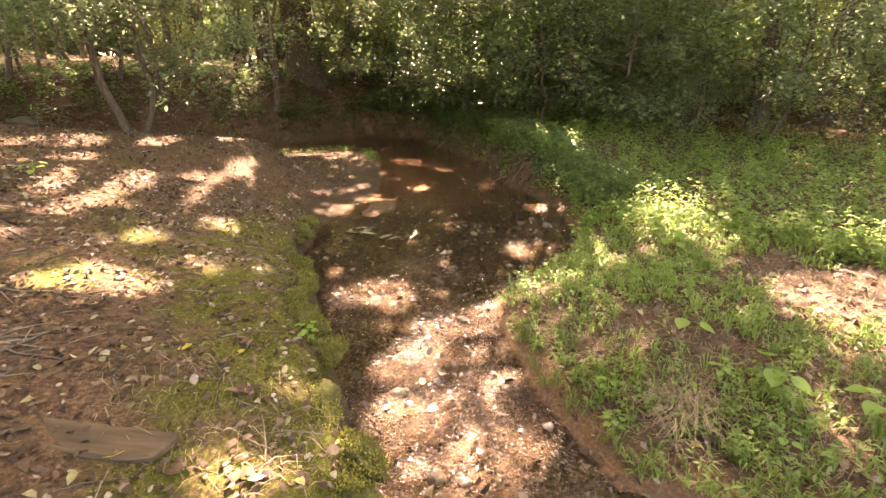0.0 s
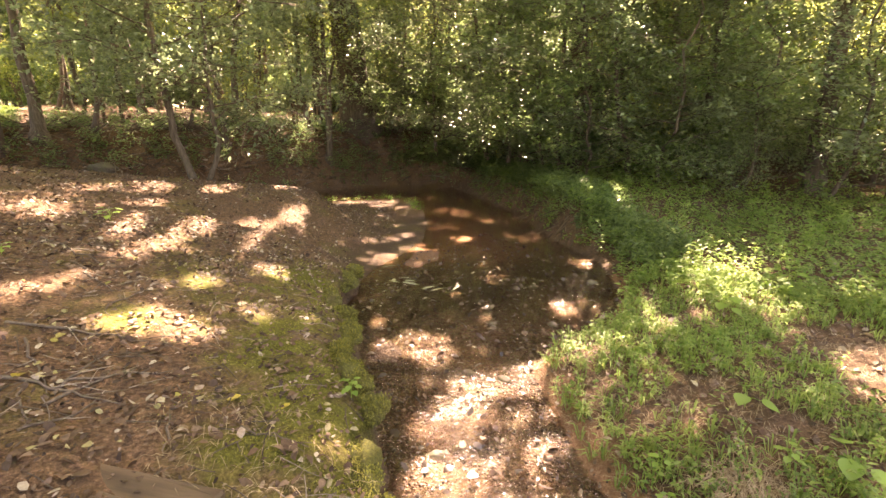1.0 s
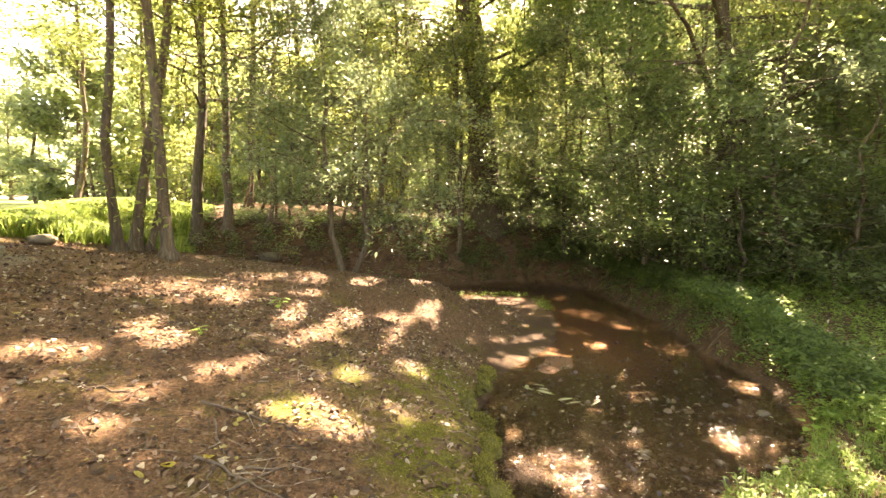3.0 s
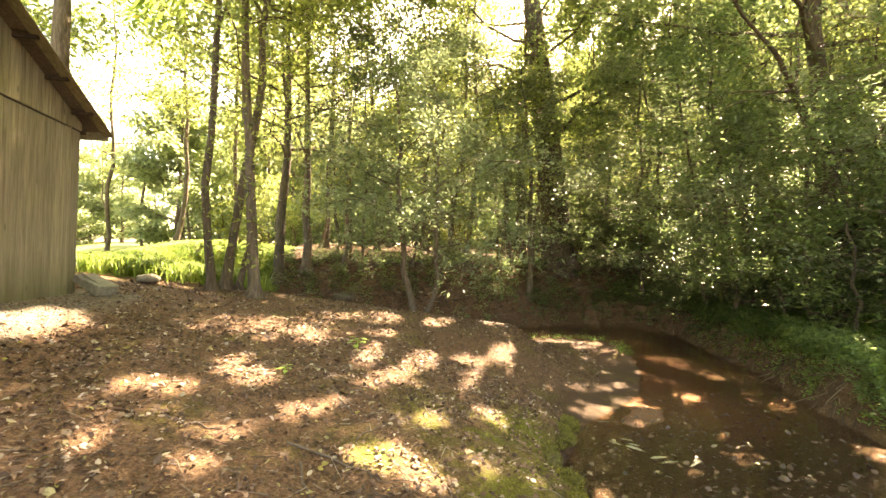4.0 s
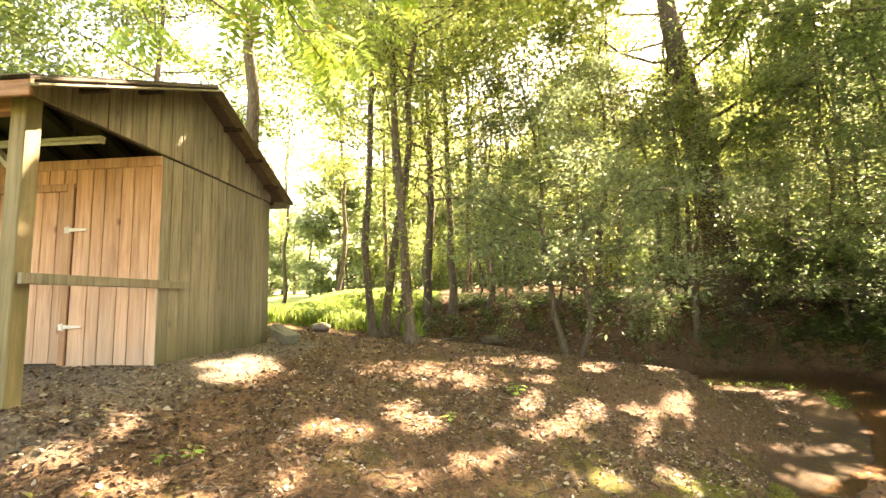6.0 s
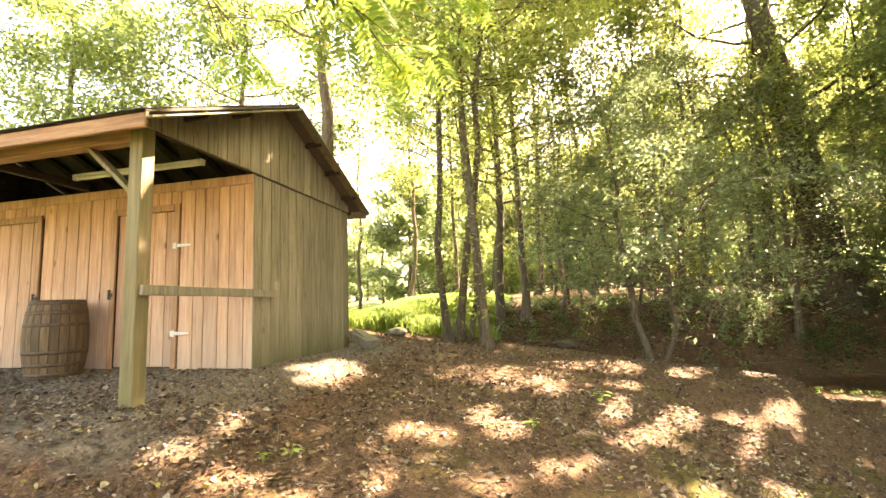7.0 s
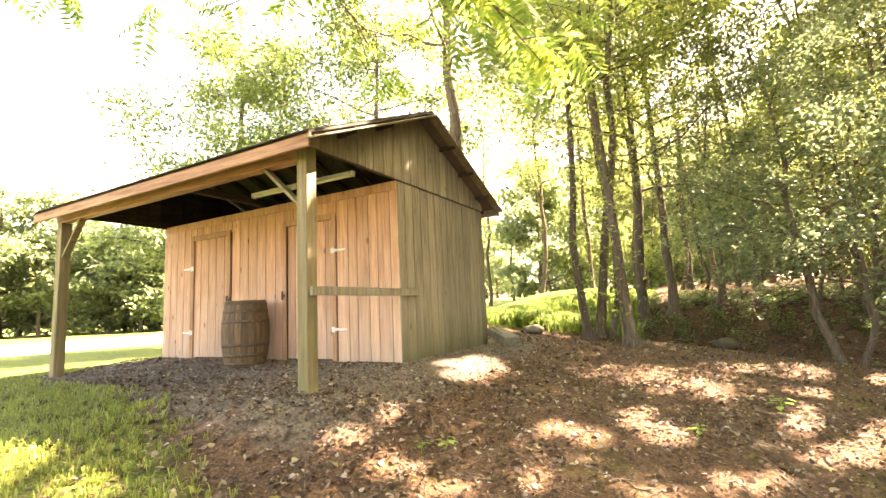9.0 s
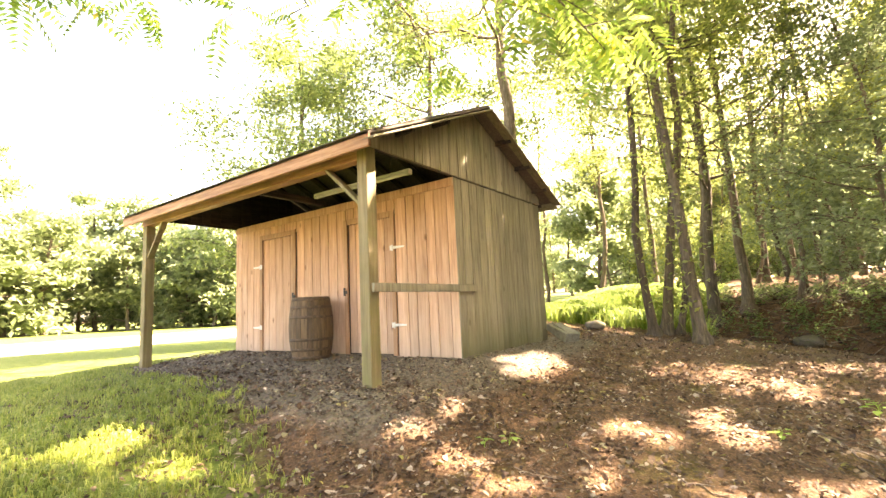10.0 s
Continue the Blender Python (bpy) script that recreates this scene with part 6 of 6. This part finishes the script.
# hanging roots on the cut bank
pieces = []
for q in scatter(1900, -14, -4.0, 5.5, 10.5, lambda x, y: right_land(x, y) & (away(x, y, RIGHT) < 0.5)):
    s = np.linspace(0, 1, 4)
    x, y = q[0] + g.normal(0, 0.3) * s + g.normal(0, 0.03, 4), q[1] - g.uniform(0.1, 0.4) * s + g.normal(0, 0.05, 4)
    pieces.append(tube(np.column_stack([x, y, q[2] + 0.05 - 0.55 * s * g.uniform(0.5, 1)]), [0.011, 0.009, 0.007, 0.004], 4))
stuff("hanging_roots", *joined(pieces), ROOT, "pale roots and dead stems hanging from the cut bank", "roots")


def broadleaf(at, high, leaf, count, label, seed, group="broad-leaved plants"):
    """A small plant: a stem with stalked broad leaves."""
    r = np.random.default_rng(seed)
    ob = tagged(new("broadleaf_plant"), label, "plant", group)
    z = float(ground_z(*at))
    ob.location = (at[0], at[1], z)
    tips, pieces = [], [tube([(0, 0, -0.02), (0.01, 0, high * 0.5), (0.0, 0.01, high)], [0.004, 0.003, 0.002], 5)]
    for i in range(count):
        a = i * 2.4 + r.uniform(-0.3, 0.3)
        u = high * (0.4 + 0.6 * (i + 1) / count)
        tip = np.array([math.cos(a) * leaf * 0.7, math.sin(a) * leaf * 0.7, u + 0.02])
        pieces.append(tube([(0, 0, u - 0.02), tip * [0.5, 0.5, 1], tip], [0.0025, 0.002, 0.0015], 4))
        tips.append((tip, a))
    part("stem", raw_mesh("stem", *joined(pieces), HERB, True), HERB, ob)
    for tip, a in tips:
        bm = bmesh.new()
        n = 8
        mid, lft, rgt = [], [], []
        for k in range(n):
            u = k / (n - 1)
            w = 0.42 * leaf * math.sin(math.pi * u ** 0.7) ** 0.9
            mid.append(bm.verts.new((u * leaf, 0, -0.12 * leaf * u * u)))
            lft.append(bm.verts.new((u * leaf, w, 0.1 * w - 0.12 * leaf * u * u + 0.04 * leaf)))
            rgt.append(bm.verts.new((u * leaf, -w, 0.1 * w - 0.12 * leaf * u * u + 0.04 * leaf)))
        for k in range(n - 1):
            bm.faces.new((mid[k], mid[k + 1], lft[k + 1], lft[k]))
            bm.faces.new((rgt[k], rgt[k + 1], mid[k + 1], mid[k]))
        bmesh.ops.remove_doubles(bm, verts=bm.verts[:], dist=0.0004)
        for fc in bm.faces:
            fc.smooth = True
        lf = part("leaf", bm, HERB, ob)
        lf.matrix_local = Matrix.Translation(tip) @ Matrix.Rotation(a, 4, "Z") @ Matrix.Rotation(r.uniform(-0.1, 0.35), 4, "Y")
    return ob


for i, (x, y, high, leaf, n) in enumerate(((0.62, 3.0, 0.14, 0.15, 3), (-0.03, 3.15, 0.12, 0.13, 3), (-1.0, 4.85, 0.25, 0.14, 6), (-0.85, 6.1, 0.28, 0.13, 7), (1.15, 3.1, 0.2, 0.11, 6), (0.85, 2.5, 0.1, 0.06, 5), (0.1, 1.95, 0.14, 0.05, 8), (-1.35, 0.62, 0.13, 0.05, 9), (-0.1, 2.2, 0.14, 0.05, 8), (0.4, 2.75, 0.12, 0.055, 7), (-1.6, 5.6, 0.22, 0.1, 7), (1.4, 3.9, 0.2, 0.1, 7), (-5.55, -0.6, 0.16, 0.09, 8), (-4.35, -1.4, 0.08, 0.06, 7), (-2.65, -3.2, 0.07, 0.06, 5), (-2.5, -3.35, 0.06, 0.05, 4), (-2.3, 5.0, 0.2, 0.1, 7), (-4.6, 7.2, 0.3, 0.12, 8))):
    broadleaf((x, y), high, leaf, n, "young broad-leaved plant with bright green leaves", 600 + i)


def lump(at, size, seed, material, name, label, category, sink=0.35, group=""):
    bm = bmesh.new()
    bmesh.ops.create_icosphere(bm, subdivisions=3, radius=1.0)
    for v in bm.verts:
        k = 1 + 0.28 * noise.noise(v.co * 1.3 + Vector((seed * 7.1, 0, 0))) + 0.08 * noise.noise(v.co * 4 + Vector((0, seed, 0)))
        v.co = Vector((v.co.x * size[0], v.co.y * size[1], v.co.z * size[2])) * k
    for fc in bm.faces:
        fc.smooth = True
    me = bpy.data.meshes.new(name)
    bm.to_mesh(me)
    bm.free()
    me.materials.append(material)
    ob = new(name, me)
    ob.matrix_world = pose(at[0], at[1], float(ground_z(*at)) + size[2] * (1 - 2 * sink), 0, 0, seed * 53 % 360)
    return tagged(ob, label, category, group)


lump((-15.0, -0.8), (0.42, 0.3, 0.16), 1, STONE, "flat_rock", "pale flat rock at the creek bend", "rock", 0.2)
lump((-9.3, -4.6), (0.55, 0.22, 0.1), 14, STONE, "flat_rock", "pale flat rock at the meadow edge", "rock", 0.2)
lump((0.1, 0.62), (0.11, 0.09, 0.08), 2, STONE, "mossy_stone", "small mossy stone in the shallow water", "stone", 0.25, "creek stones")
for i, (x, y, s) in enumerate(((-0.42, 0.95, 0.05), (-0.3, 1.05, 0.035), (-2.7, 3.0, 0.07), (-2.3, 3.6, 0.06), (-1.7, 2.3, 0.05), (-1.2, 1.2, 0.05), (-3.4, 4.4, 0.06), (-0.2, 0.85, 0.045), (-2.0, 2.1, 0.05), (-3.0, 5.2, 0.07))):
    lump((x, y), (s * 1.3, s, s * 0.7), 3 + i, STONE, "creek_stone", "wet brown stone on the creek bed", "stone", 0.2, "creek stones")

# wire fence at the wood's edge
fence = tagged(new("wire_fence"), "old wire fence on leaning wooden posts", "fence")
LINE = [(3.5, 12.9), (0.6, 12.9), (-1.6, 13.1), (-4.4, 13.5), (-7.4, 13.3), (-10.4, 12.9), (-13.6, 12.4), (-16.6, 10.6), (-17.6, 8.4), (-17.4, 5.4), (-17.2, 2.4), (-17.3, -0.6)]
r = np.random.default_rng(52)
heads = []
for x, y in LINE:
    z = float(ground_z(x, y))
    lean = r.normal(0, 0.06, 2)
    q = np.linspace(0, 1, 5)
    v, f = tube(np.column_stack([x + lean[0] * q, y + lean[1] * q, z - 0.2 + 1.5 * q]), [0.055, 0.05, 0.05, 0.048, 0.035], 7, 0.1, r)
    part("post", raw_mesh("post", v, f, DRIFT, True), DRIFT, fence, "weathered leaning wooden fence post")
    heads.append((x, y, z))
for h in (0.35, 0.7, 1.05):
    pts = []
    for (ax, ay, az), (bx, by, bz) in zip(heads, heads[1:]):
        for u in (0, 0.33, 0.67):
            pts.append((ax + (bx - ax) * u, ay + (by - ay) * u, az + (bz - az) * u + h - 0.12 * u * (1 - u)))
    v, f = tube(pts, [0.004] * len(pts), 4)
    part("wire", raw_mesh("wire", v, f, DARK_METAL), DARK_METAL, fence, "thin rusted fence wire")

# weathered plank half sunk in the leaves
bm = box((-0.31, -0.08, -0.02), (0.31, 0.08, 0.03), 0.012)
bmesh.ops.subdivide_edges(bm, edges=bm.edges[:], cuts=3)
for v in bm.verts:
    k = noise.noise(v.co * 9)
    v.co += Vector((0.25 * v.co.y * (1 if v.co.x > 0 else -0.6), 0.018 * k, 0.012 * k))
plank = new("plank")
tagged(plank, "weathered grey-brown plank half sunk in leaf litter", "plank")
part("board", bm, DRIFT, plank)
plank.matrix_world = pose(-0.92, -0.52, float(ground_z(-0.92, -0.52)) - 0.008, 2, 4, 46)

# mossy clods along the lip of the bank
MOSS_CLOD = grained("moss_cushion", (0.032, 0.031, 0.007), (0.09, 0.088, 0.015), (0.18, 0.168, 0.03), (1, 1, 1), 70, 0.95, 1.0, 0.2, (0.075, 0.05, 0.026), 0.62, 0.014)


def clod(at, size, turn, seed):
    """A ragged overhanging clod of earth and moss."""
    bm = bmesh.new()
    bmesh.ops.create_icosphere(bm, subdivisions=4, radius=1.0)
    off = Vector((seed * 3.7, seed * 1.3, 0))
    for v in bm.verts:
        d = v.co.copy()
        k = 0.95 + 0.45 * noise.noise(d * 1.2 + off) + 0.3 * noise.noise(d * 2.9 + off) + 0.13 * noise.noise(d * 7 + off) + 0.05 * noise.noise(d * 17 + off)
        v.co = Vector((d.x * size[0], d.y * size[1], max(d.z, -0.8) * size[2])) * k
    for fc in bm.faces:
        fc.smooth = True
    me = bpy.data.meshes.new("moss_cushion")
    bm.to_mesh(me)
    bm.free()
    me.materials.append(MOSS_CLOD)
    ob = new("moss_cushion", me)
    ob.matrix_world = pose(at[0], at[1], float(ground_z(at[0] - 0.03, at[1] - 0.12)) - size[2] * 0.8, 0, 0, turn)
    tagged(ob, "ragged clod of earth and moss on the bank's lip", "moss", "mossy clods on the bank")
    p = np.array([ob.matrix_world @ v.co for v in me.vertices if v.normal.z > 0.1 and noise.noise(v.co * 6 + off) > -0.25])
    return p


tops = []
for i, (x, y, a, b, c) in enumerate(((-0.1, 0.27, 0.17, 0.1, 0.07), (-0.36, 0.42, 0.16, 0.09, 0.08), (-0.75, 0.43, 0.24, 0.1, 0.09), (-1.22, 0.7, 0.17, 0.1, 0.08), (-1.66, 0.75, 0.26, 0.1, 0.08), (-2.12, 0.85, 0.18, 0.1, 0.08), (-2.72, 1.2, 0.26, 0.12, 0.09), (-3.2, 1.34, 0.2, 0.12, 0.08), (-3.8, 1.42, 0.3, 0.14, 0.1), (-4.45, 1.92, 0.26, 0.14, 0.1), (-4.9, 2.22, 0.2, 0.12, 0.08))):
    tops.append(clod((x, y), (a, b, c), -18 + 14 * math.sin(i * 2.0), 30 + i))
tops = np.concatenate(tops)
blades(tops, 0.018, 0.004, 0.8, 5, MOSS, "moss_tufts", "soft yellow-green moss on the clods", "moss")
# leaves that lie on the wet bed
p = scatter(2600, -6.5, 1.0, 0.5, 6.0, lambda x, y: inside(x, y, CREEK))
p[:, 2] = np.maximum(p[:, 2], water_level(p[:, 0], p[:, 1])) + 0.006
v, f = dead_leaves(g, p, 0.05)
stuff("sodden_leaves", v, f, SODDEN, "sodden leaves lying in the shallow creek", "fallen leaves")
for i in range(9):
    x, y = -4.45 + g.normal(0, 0.35), 2.95 + g.normal(0, 0.2)
    ob = big_leaf((x, y), g.uniform(0, 360), g.uniform(0.16, 0.27), PALE_LEAF, "pale green leaf floating on the creek")
    ob.scale = (1, 0.36, 0.5)
    ob.location.z = float(water_level(np.array(x), np.array(y))) + 0.004
